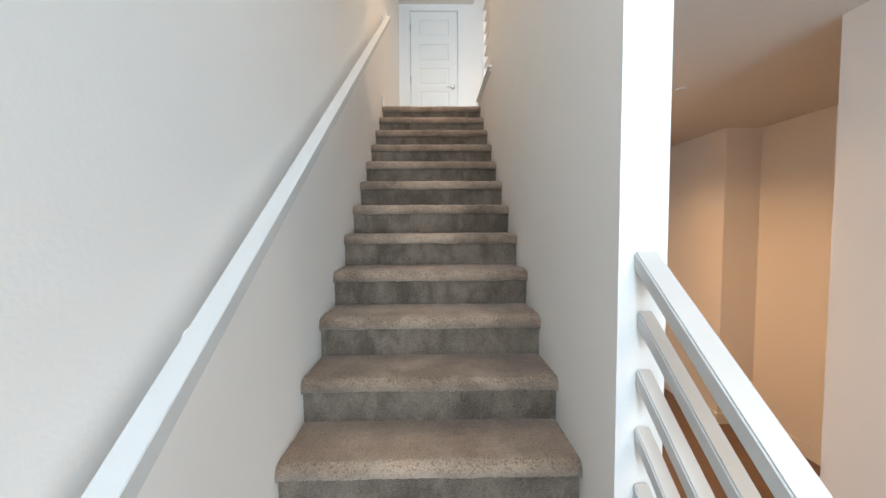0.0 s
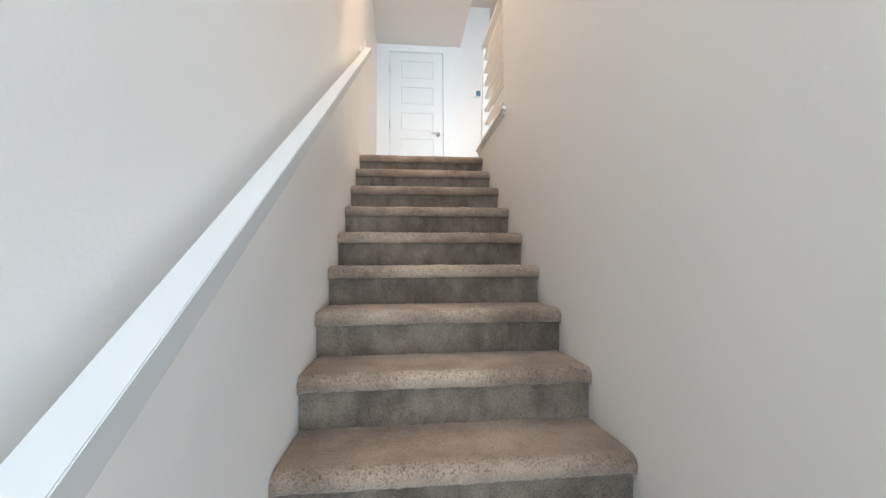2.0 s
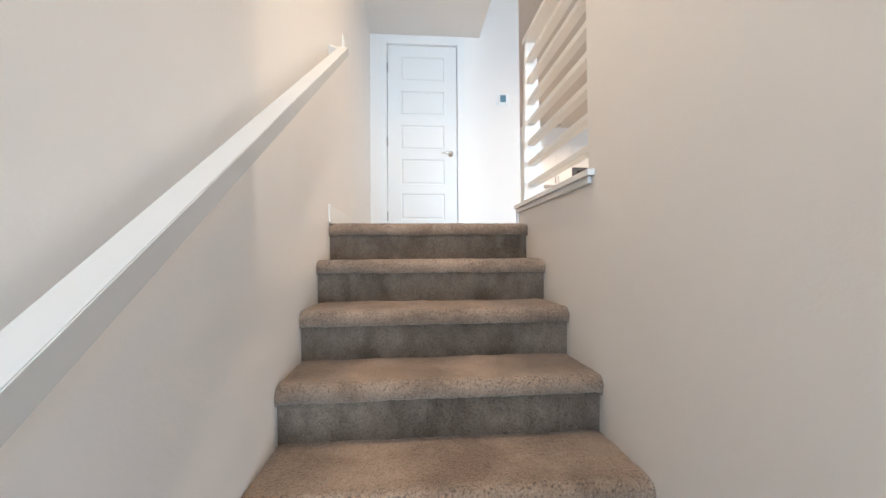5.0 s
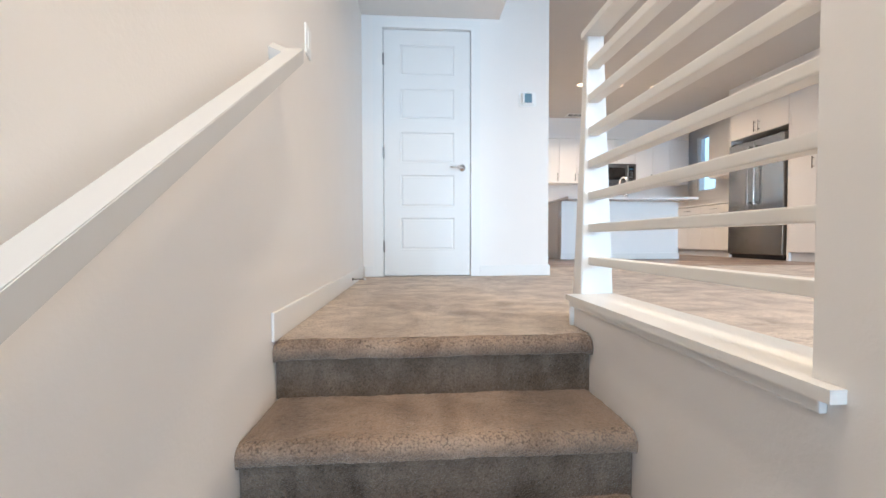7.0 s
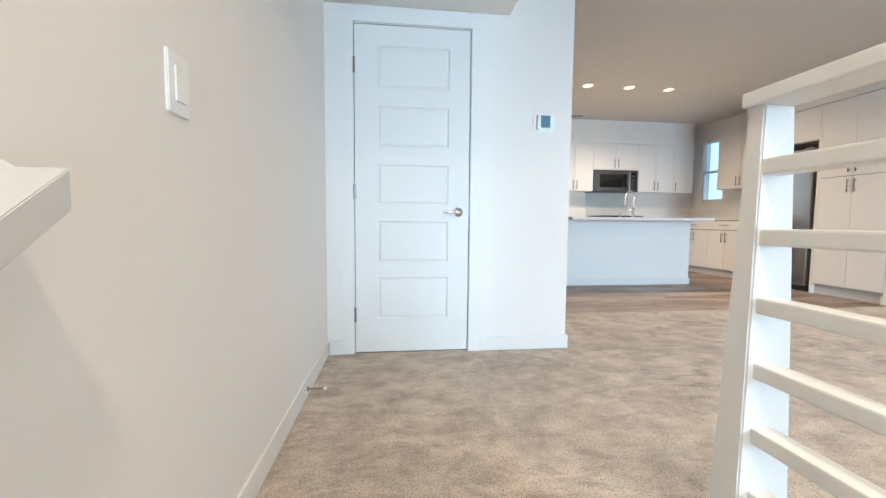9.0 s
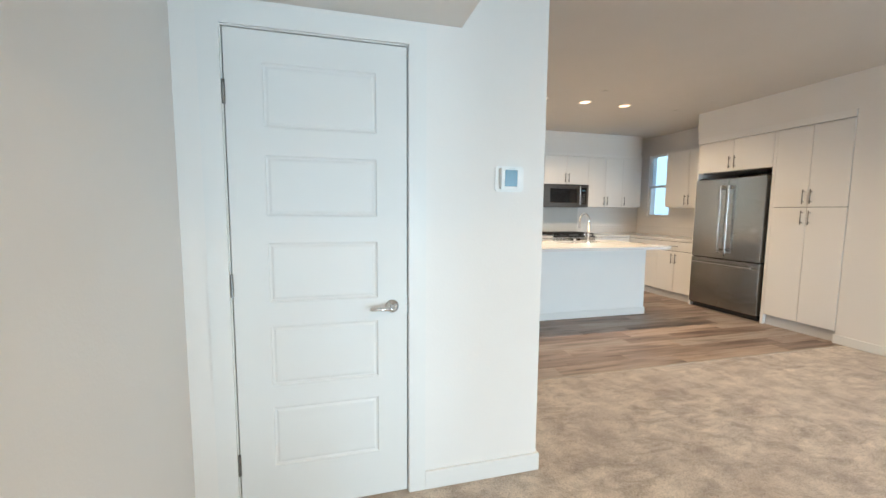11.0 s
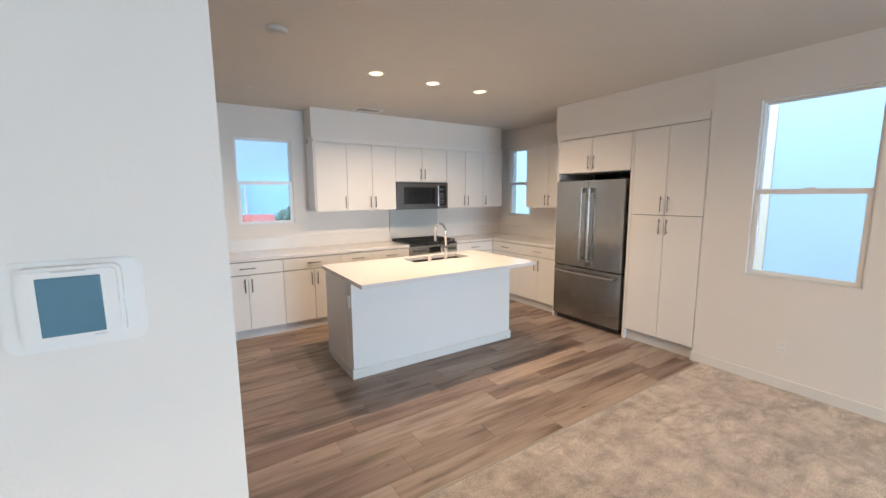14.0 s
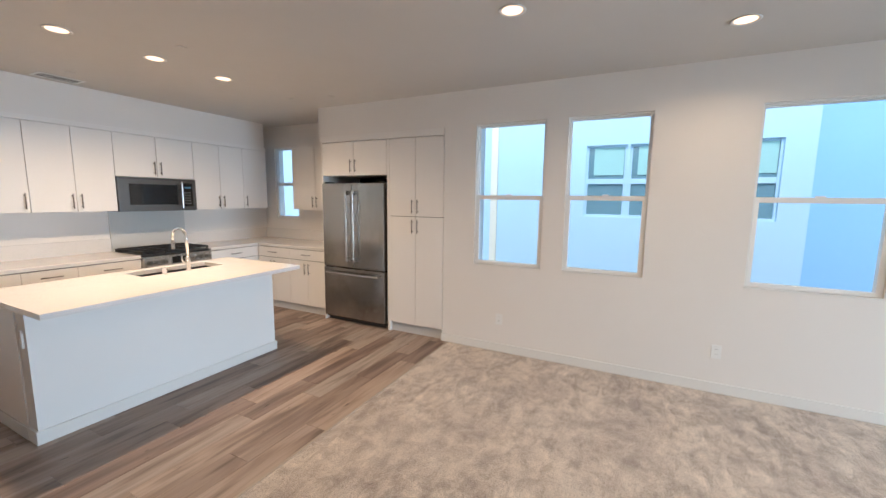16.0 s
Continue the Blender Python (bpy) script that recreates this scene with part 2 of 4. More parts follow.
M_TEAL = paint("teal_siding", (0.52, 0.84, 0.80), 0.8, 0.004, 20)
M_RED = paint("red_roof_panel", (0.62, 0.10, 0.07), 0.6, 0.003, 25, 0.15)
M_BLIND = plain("pale_green_blind", (0.38, 0.58, 0.50), 0.6)
M_PANE = plain("dark_window_pane", (0.17, 0.27, 0.29), 0.10)
M_GROUND = paint("pale_paving", (0.34, 0.33, 0.31), 0.9, 0.004, 20, 0.15)
M_LEAF = plain("tree_leaves", (0.07, 0.12, 0.035), 0.6, 0, 12, 0.3)
M_BARK = plain("bark", (0.12, 0.085, 0.06), 0.9, 0, 40, 0.3, 0.004)

# ---------------------------------------------------------------- mesh helpers


def mesh_ob(name, bm, mat, smooth=False):
    me = bpy.data.meshes.new(name)
    if smooth:
        for f in bm.faces:
            f.smooth = True
    bm.to_mesh(me)
    bm.free()
    me.materials.append(mat)
    return new(name, me)


def part(name, bm, mat, parent, label="", smooth=False, at=None):
    ob = mesh_ob(name, bm, mat, smooth)
    ob.parent = parent
    if at is not None:
        ob.matrix_basis = at
    if label:
        ob["label"] = label
    return ob


def box(a, b, bevel=0.0, seg=2, bm=None):
    own = bmesh.new()
    bmesh.ops.create_cube(own, size=1, matrix=Matrix.Translation([(p + q) / 2 for p, q in zip(a, b)]) @ Matrix.Diagonal([abs(q - p) for p, q in zip(a, b)] + [1]))
    if bevel:
        bmesh.ops.bevel(own, geom=own.edges[:], offset=bevel, segments=seg, profile=0.6, affect='EDGES')
    return joined(bm, own)


def joined(bm, own, m=None):
    if m is not None:
        own.transform(m)
    if bm is None:
        return own
    tmp = bpy.data.meshes.new("tmp")
    own.to_mesh(tmp)
    own.free()
    bm.from_mesh(tmp)
    bpy.data.meshes.remove(tmp)
    return bm


def cyl(r, h, m=None, seg=24, r2=None, bevel=0.0, bm=None):
    own = bmesh.new()
    bmesh.ops.create_cone(own, cap_ends=True, segments=seg, radius1=r, radius2=r if r2 is None else r2, depth=h)
    if bevel:
        bmesh.ops.bevel(own, geom=[e for e in own.edges if len(e.link_faces) == 2 and e.calc_face_angle(0) > 0.9], offset=bevel, segments=2, affect='EDGES')
    return joined(bm, own, m)


def holed(axis, lo, hi, us, vs, holes=(), bm=None):
    """A slab across one axis, with rectangular holes right through it."""
    b, c = [i for i in range(3) if i != axis]
    cu = sorted({*us, *[h[0] for h in holes], *[h[1] for h in holes]})
    cv = sorted({*vs, *[h[2] for h in holes], *[h[3] for h in holes]})
    cu = [u for u in cu if us[0] <= u <= us[1]]
    cv = [v for v in cv if vs[0] <= v <= vs[1]]
    own = bmesh.new()
    verts, faces = {}, {}

    def vert(w, u, v):
        co = [0, 0, 0]
        co[axis], co[b], co[c] = w, u, v
        key = tuple(round(x, 5) for x in co)
        if key not in verts:
            verts[key] = own.verts.new(co)
        return verts[key]

    def quad(pts):
        vv = [vert(*p) for p in pts]
        key = frozenset(vv)
        if key in faces:
            faces[key] = None
        else:
            faces[key] = vv

    for u0, u1 in zip(cu, cu[1:]):
        for v0, v1 in zip(cv, cv[1:]):
            um, vm = (u0 + u1) / 2, (v0 + v1) / 2
            if any(h[0] < um < h[1] and h[2] < vm < h[3] for h in holes):
                continue
            quad([(lo, u0, v0), (lo, u0, v1), (lo, u1, v1), (lo, u1, v0)])
            quad([(hi, u0, v0), (hi, u1, v0), (hi, u1, v1), (hi, u0, v1)])
            quad([(lo, u0, v0), (lo, u1, v0), (hi, u1, v0), (hi, u0, v0)])
            quad([(lo, u0, v1), (hi, u0, v1), (hi, u1, v1), (lo, u1, v1)])
            quad([(lo, u0, v0), (hi, u0, v0), (hi, u0, v1), (lo, u0, v1)])
            quad([(lo, u1, v0), (lo, u1, v1), (hi, u1, v1), (hi, u1, v0)])
    for vv in faces.values():
        if vv:
            own.faces.new(vv)
    for v in [v for v in own.verts if not v.link_faces]:
        own.verts.remove(v)
    bmesh.ops.recalc_face_normals(own, faces=own.faces[:])
    return joined(bm, own)


def tube(points, r, seg=14, bm=None, caps=True):
    own = bmesh.new()
    pts = [Vector(p) for p in points]
    rings = []
    side = None
    for i, p in enumerate(pts):
        d = (pts[min(i + 1, len(pts) - 1)] - pts[max(i - 1, 0)]).normalized()
        if side is None:
            side = d.orthogonal().normalized()
        side = (side - d * side.dot(d)).normalized()
        up = d.cross(side)
        rr = r[i] if isinstance(r, (list, tuple)) else r
        rings.append([own.verts.new(p + (side * math.cos(a) + up * math.sin(a)) * rr) for a in [2 * math.pi * k / seg for k in range(seg)]])
    for ra, rb in zip(rings, rings[1:]):
        for k in range(seg):
            own.faces.new((ra[k], ra[(k + 1) % seg], rb[(k + 1) % seg], rb[k]))
    if caps:
        own.faces.new(rings[0][::-1])
        own.faces.new(rings[-1])
    bmesh.ops.recalc_face_normals(own, faces=own.faces[:])
    return joined(bm, own)


def sloped_box(x0, x1, y0, z0, y1, z1, high, bevel=0.004):
    """A bar that climbs from (y0, z0) to (y1, z1) along its top edge, with upright ends."""
    own = bmesh.new()
    vs = [own.verts.new((x, y, z - d)) for x in (x0, x1) for y, z in ((y0, z0), (y1, z1)) for d in (0, high)]
    for f in ((0, 1, 3, 2), (4, 6, 7, 5), (0, 2, 6, 4), (1, 5, 7, 3), (0, 4, 5, 1), (2, 3, 7, 6)):
        own.faces.new([vs[i] for i in f])
    bmesh.ops.recalc_face_normals(own, faces=own.faces[:])
    if bevel:
        bmesh.ops.bevel(own, geom=own.edges[:], offset=bevel, segments=2, affect='EDGES')
    return own


def thing(name, m, label, category, group="", kind=""):
    ob = new(name)
    ob.empty_display_size = 0.05
    ob.matrix_basis = m
    return tagged(ob, label, category, group, kind)


def structure(name, bm, mat, label="", smooth=False):
    return tagged(mesh_ob(name, bm, mat, smooth), label, kind="structure")


I4 = Matrix.Identity(4)

# ---------------------------------------------------------------- large structure
structure("wall_stair_west", box((-0.15, STS - 0.17, LOW - 0.3), (0, NORTH, CEIL + 0.2)), M_WALL, "white painted wall beside the carpeted stairs")
# wall between the stairs and the rooms, with the opening above the half wall
structure("wall_stair_east", holed(0, WIDE, WIDE + 0.125, (-2.969, 0.126), (LOW - 0.3, CEIL), [(-0.690, 0.3, 0.088, CEIL + 1)]), M_WALL, "white wall with a low opening onto the living room")
# block behind the door wall, with the door's recess
structure("wall_door", holed(1, 1.973, 2.915, (0, 1.52), (-0.05, CEIL), [(0.160, 0.876, -0.06, 1.985)]), M_WALL, "white wall around a narrow panel door")
structure("wall_closet", box((0.12, 2.10, -0.04), (0.92, 2.15, 2.05)), M_WALL)
structure("soffit_landing", box((0.0, 0.25, 2.08), (1.105, 1.972, CEIL)), M_WALL, "dropped white soffit above the landing")

WINDOWS_E = [(1.932, 2.626, 0.897, 2.316), (1.050, 1.732, 0.900, 2.319), (-0.465, 0.333, 0.903, 2.312)]
structure("wall_east", holed(0, EAST, EAST + 0.17, (SOUTH - 0.2, 2.985), (-0.1, CEIL), WINDOWS_E), M_WALL, "white living room wall with three tall windows")
# side hall west of the kitchen: a half wall, then the full-height wall beside the cabinets
KNEE = 0.93
structure("wall_knee", box((0, 4.796, -0.05), (1.506, 4.906, KNEE)), M_WALL, "low white half wall beside the kitchen")
structure("wall_kitchen_west", box((0, 5.884, -0.05), (1.540, NORTH, CEIL)), M_WALL, "white wall end beside the kitchen cabinets")
structure("knee_cap", box((0, 4.784, KNEE + 0.001), (1.520, 4.918, KNEE + 0.020), 0.003), M_TRIM, "white painted cap board of the half wall")
structure("wall_kitchen_return", box((EAST + 0.17, 2.86, -0.1), (KEAST + 0.17, 2.985, CEIL)), M_WALL)
WIN_KE = (5.842, 6.357, 1.225, 2.332)
structure("wall_kitchen_east", holed(0, KEAST, KEAST + 0.17, (2.985, NORTH), (-0.1, CEIL), [WIN_KE]), M_WALL, "white kitchen wall with a narrow window")
WIN_KN = (1.972, 2.618, 1.232, 2.292)
structure("wall_kitchen_north", holed(1, NORTH, NORTH + 0.17, (0, KEAST + 0.17), (-0.1, CEIL), [WIN_KN]), M_WALL, "white kitchen wall with a window above the counter")
structure("wall_south", holed(1, SOUTH - 0.2, SOUTH, (WIDE + 0.125, EAST), (-0.34, CEIL), [(2.2, 5.2, 0.1, 2.2)]), M_WALL)
structure("wall_stair_south", holed(1, STS - 0.17, STS, (-0.15, 4.4), (LOW - 0.3, CEIL + 0.2), [(0.1, 1.0, -2.0, 1.6), (1.5, 2.9, -2.7, -1.1)]), M_WALL)
structure("wall_stair_upper", box((WIDE, STS, -0.34), (WIDE + 0.125, -2.970, CEIL)), M_WALL)
# lower hall
structure("wall_hall_a", box((3.08, -0.53, LOW), (3.56, 2.2, -0.34)), M_WALL, "cream hall wall in warm lamp light")
structure("wall_hall_b", box((3.40, -2.33, LOW), (3.55, -0.529, -0.34)), M_WALL)
structure("wall_hall_c", box((2.190, -3.20, LOW), (3.55, -2.331, -0.34)), M_WALL, "white hall wall end beside the lower floor")
structure("wall_hall_d", box((WIDE + 0.125, 2.2, LOW), (3.56, 2.35, -0.34)), M_WALL)
structure("wall_hall_e", box((4.25, STS, LOW), (4.40, -2.5, -0.34)), M_WALL)
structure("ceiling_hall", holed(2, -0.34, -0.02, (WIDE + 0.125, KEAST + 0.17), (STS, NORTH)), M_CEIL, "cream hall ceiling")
structure("floor_hall", box((-0.15, STS - 0.17, LOW - 0.1), (4.4, 2.35, LOW)), plain("brown_hall_floor", (0.16, 0.10, 0.065), 0.4, 0, 8, 0.25), "brown wood floor of the lower hall")
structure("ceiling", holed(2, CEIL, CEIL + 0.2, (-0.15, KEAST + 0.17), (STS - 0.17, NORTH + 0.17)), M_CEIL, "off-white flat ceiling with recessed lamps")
structure("baseboard_hall", box((3.388, -2.33, LOW), (3.40, -0.53, LOW + 0.10), 0.003), M_TRIM)
structure("baseboard_hall_b", box((3.068, -0.525, LOW), (3.08, 2.2, LOW + 0.10), 0.003), M_TRIM)
structure("baseboard_hall_c", box((3.068, -0.542, LOW), (3.39, -0.53, LOW + 0.10), 0.003), M_TRIM)


def carpet_sheet(x0, x1, y0, y1, cell, amp):
    nx, ny = int((x1 - x0) / cell), int((y1 - y0) / cell)
    xs, ys = np.linspace(x0, x1, nx + 1), np.linspace(y0, y1, ny + 1)
    co = [(x, y, amp * (noise.noise((x * 5, y * 5, 3)) + 0.7 * noise.noise((x * 17, y * 17, 9)))) for y in ys for x in xs]
    fs = [(j * (nx + 1) + i, j * (nx + 1) + i + 1, (j + 1) * (nx + 1) + i + 1, (j + 1) * (nx + 1) + i) for j in range(ny) for i in range(nx)]
    me = bpy.data.meshes.new("carpet")
    me.from_pydata(co, [], fs)
    for p in me.polygons:
        p.use_smooth = True
    me.materials.append(M_CARPET)
    return new("floor_carpet", me)


tagged(carpet_sheet(WIDE + 0.125, EAST, SOUTH, 2.915, 0.04, 0.0022), "beige plush carpet with brushed marks", kind="structure")
ob = carpet_sheet(0.001, WIDE + 0.125, 0.005, 1.99, 0.03, 0.0022)
ob.name = "floor_landing_carpet"
tagged(ob, "beige plush carpet on the stair landing", kind="structure")
structure("floor_base", box((0.0, 0.052, -0.06), (KEAST, NORTH, -0.012)), M_GAP)
structure("carpet_edge_strip", box((1.52, 2.905, -0.012), (EAST, 2.925, 0.004), 0.002), plain("beige_edge", (0.36, 0.30, 0.24), 0.8))


def baseboards(name, a, b):
    structure(name, box(a, b, 0.004), M_TRIM, "white painted baseboard")


BH = 0.088
baseboards("baseboard_west", (0.0, -0.03, 0.0), (0.009, 1.973, BH))
baseboards("baseboard_door_west", (0.014, 1.958, 0.0), (0.088, 1.973, BH))
baseboards("baseboard_door_east", (0.948, 1.958, 0.0), (1.534, 1.973, BH))
baseboards("baseboard_block", (1.52, 1.973, 0.0), (1.534, 2.929, BH))
baseboards("baseboard_block_north", (0.0, 2.915, 0.0), (1.52, 2.929, BH))
baseboards("baseboard_knee", (0.0, 4.782, 0.0), (1.520, 4.796, BH))
baseboards("baseboard_knee_end", (1.506, 4.796, 0.0), (1.520, 4.906, BH))
baseboards("baseboard_kitchen_west", (0.0, 5.870, 0.0), (1.540, 5.884, BH))
baseboards("baseboard_east", (EAST - 0.014, SOUTH, 0.0), (EAST, 2.985, BH))
baseboards("baseboard_east_return", (EAST - 0.014, 2.985, 0.0), (EAST + 0.05, 2.999, BH))

# furred wall above the cabinets
structure("soffit_pantry", box((EAST + 0.004, 2.986, 2.310), (KEAST, 4.735, CEIL)), M_WALL, "painted furring above the pantry")
structure("soffit_uppers", box((2.80, 6.285, 2.30), (5.87, NORTH, CEIL)), M_WALL, "painted furring above the wall cabinets")
structure("soffit_uppers_west", box((1.541, 6.285, 2.30), (1.80, NORTH, CEIL)), M_WALL)

# ---------------------------------------------------------------- stairs
stairs = thing("staircase", I4, "straight staircase in plush carpet, with stairwell shade put into its colour", "stairs")


def tread_mesh(k):
    """Carpeted tread k: rolled nose, then the tread back to the next riser."""
    y, z = NOSE_Y - (STEPS - k) * RUN, -(STEPS - k) * RISE
    rng = random.Random(k)
    prof = [(0.026, -0.056), (0.012, -0.058), (0.002, -0.052)]
    for i in range(11):
        a = math.pi * (1.0 - 0.5 * i / 10)
        prof.append((0.028 + 0.030 * math.cos(a), -0.030 + 0.030 * math.sin(a)))
    depth = RUN + 0.03 if k < STEPS else 0.06
    prof += [(0.028 + (depth - 0.028) * i / 14, 0.0) for i in range(1, 15)]
    n = 130
    co, fs = [], []
    for j, (py, pz) in enumerate(prof):
        for i in range(n + 1):
            x = 0.001 + (WIDE - 0.002) * i / n
            fz = 0.0030 * noise.noise((x * 60, (y + py) * 60 + k, pz * 60)) + 0.0035 * noise.noise((x * 9, (y + py) * 9, k * 3.1))
            fy = 0.0032 * noise.noise((x * 70 + 11, py * 70, pz * 70 + k)) if py < 0.05 else 0
            end = min(i, n - i)
            drop = -0.006 * max(0, 1 - end / 2.5) ** 2
            if k == STEPS:
                drop -= 0.7 * max(0.0, py - 0.030)
            co.append((x, y + py + fy, z + pz + fz + drop))
    for j in range(len(prof) - 1):
        for i in range(n):
            a = j * (n + 1) + i
            fs.append((a, a + 1, a + n + 2, a + n + 1))
    me = bpy.data.meshes.new("tread")
    me.from_pydata(co, [], fs)
    for p in me.polygons:
        p.use_smooth = True
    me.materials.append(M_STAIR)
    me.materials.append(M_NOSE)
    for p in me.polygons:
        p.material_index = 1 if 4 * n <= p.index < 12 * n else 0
    return me


def riser_mesh(k):
    y, z = NOSE_Y - (STEPS - k) * RUN + 0.024, -(STEPS - k) * RISE
    n, m = 60, 12
    co, fs = [], []
    for j in range(m + 1):
        for i in range(n + 1):
            x = 0.001 + (WIDE - 0.002) * i / n
            zz = z - RISE - 0.004 + (RISE - 0.048) * j / m
            co.append((x, y + 0.0035 * noise.noise((x * 14, zz * 14, k)) + 0.004 * (1 - j / m), zz))
    for j in range(m):
        for i in range(n):
            a = j * (n + 1) + i
            fs.append((a, a + 1, a + n + 2, a + n + 1))
    me = bpy.data.meshes.new("riser")
    me.from_pydata(co, [], fs)
    for p in me.polygons:
        p.use_smooth = True
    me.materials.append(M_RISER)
    return me


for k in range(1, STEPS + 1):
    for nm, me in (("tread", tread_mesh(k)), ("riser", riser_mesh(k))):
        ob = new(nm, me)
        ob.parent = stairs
body = bmesh.new()
for k in range(1, STEPS + 1):
    y, z = NOSE_Y - (STEPS - k) * RUN, -(STEPS - k) * RISE
    box((0.004, y + 0.034, LOW), (WIDE - 0.004, (y + RUN + 0.02) if k < STEPS else 0.05, z - 0.01), bm=body)
part("stair_body", body, M_GAP, stairs, "hidden timber carcass of the stairs")

# handrail on the west wall
rail = thing("handrail", I4, "white painted square handrail returning to the wall", "handrail")
HX0, HX1 = 0.040, 0.090
SL = RISE / RUN
RZ = 0.863          # top at the upper end
HS = 0.702          # its slope
y0, y1 = -4.4, 0.012
bar = sloped_box(HX0, HX1, y0, y0 * HS + RZ, y1, y1 * HS + RZ, 0.044, 0.0015)
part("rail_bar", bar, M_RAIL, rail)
ret = bmesh.new()
rv = [ret.verts.new((x, y, z)) for x, y, z in (
    (HX0 + 0.001, y1 - 0.046, (y1 - 0.046) * HS + RZ - 0.0004), (HX0 + 0.001, y1 - 0.0006, y1 * HS + RZ - 0.0008),
    (0.0, y1 - 0.034, (y1 - 0.034) * HS + RZ + 0.012), (0.0, y1 + 0.010, y1 * HS + RZ + 0.020))]
rv += [ret.verts.new(v.co - Vector((0, 0, 0.043))) for v in rv]
for f in ((0, 1, 3, 2), (4, 6, 7, 5), (0, 2, 6, 4), (1, 5, 7, 3), (0, 4, 5, 1), (2, 3, 7, 6)):
    ret.faces.new([rv[k] for k in f])
bmesh.ops.recalc_face_normals(ret, faces=ret.faces[:])
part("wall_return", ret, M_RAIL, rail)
for yb in (-0.16, -1.15, -2.15, -3.15, -4.1):
    zb = yb * HS + RZ - 0.050
    br = bmesh.new()
    cyl(0.020, 0.005, pose(0.0025, yb, zb - 0.030, 0, 90, 0), 20, bm=br)
    tube([(0.004, yb, zb - 0.030), (0.040, yb, zb - 0.028), (0.056, yb, zb - 0.018), (0.060, yb, zb + 0.003)], 0.005, 10, br)
    part("bracket", br, M_TRIM, rail, "small painted metal bracket")

# sill on the half wall
sill = thing("half_wall_sill", I4, "white wooden sill cap on the half wall by the stairs", "sill")
part("sill_board", holed(2, 0.089, 0.108, (0.948, 1.125), (-0.735, 0.1425), [(0.9725, 1.2, -0.9, -0.6895)]), M_TRIM, sill)
part("apron", box((0.9600, -0.712, 0.066), (0.9725, 0.1255, 0.0885), 0.003), M_TRIM, sill)
part("end_trim", box((0.960, 0.1265, 0.0), (1.115, 0.1405, 0.0885), 0.003), M_TRIM, sill)

# railing above the half wall
railing = thing("landing_railing", I4, "white painted railing of eight level bars and a tapered newel", "railing")
newel = bmesh.new()
bot = [(1.002, 0.1430), (1.126, 0.1430), (1.126, 0.218), (1.002, 0.218)]
top = [(1.032, 0.164), (1.090, 0.164), (1.090, 0.194), (1.032, 0.194)]
vb = [newel.verts.new((x, y, 0.0)) for x, y in bot]
vt = [newel.verts.new((x, y, 1.022)) for x, y in top]
newel.faces.new(vb[::-1])
newel.faces.new(vt)
for i in range(4):
    newel.faces.new((vb[i], vb[(i + 1) % 4], vt[(i + 1) % 4], vt[i]))
bmesh.ops.bevel(newel, geom=newel.edges[:], offset=0.003, segments=2, affect='EDGES')
part("newel", newel, M_TRIM, railing, "tapered white newel post")
for i, z in enumerate((1.046, 0.930, 0.812, 0.695, 0.581, 0.467, 0.354, 0.238)):
    if i == 0:
        part("top_rail", box((1.020, -0.690, z - 0.026), (1.094, 0.198, z), 0.004), M_TRIM, railing)
    else:
        part("bar", box((1.032, -0.690, z - 0.028), (1.072, 0.1685 - 0.025 * (1 - z), z), 0.004), M_TRIM, railing)

# sloped railing beside the lower flight
low_rail = thing("stair_railing", I4, "white painted sloping railing beside the lower steps", "railing")
for i in range(5):
    off = 0.849 - 0.152 * i
    ya, yb = -4.30, -2.970
    hh = 0.048 if i == 0 else 0.044
    x0, x1 = (1.012, 1.072) if i == 0 else (1.022, 1.062)
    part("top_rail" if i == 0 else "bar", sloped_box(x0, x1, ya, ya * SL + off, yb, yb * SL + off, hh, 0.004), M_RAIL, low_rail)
part("newel", box((0.995, -4.39, LOW), (1.085, -4.30, -2.05), 0.004), M_TRIM, low_rail)

# ---------------------------------------------------------------- door on the landing
door = thing("door_1", I4, "closed white five-panel interior door with a lever handle", "door", kind="structure")
DX0, DX1, DZ0, DZ1 = 0.171, 0.866, 0.008, 1.974
DY = 1.976


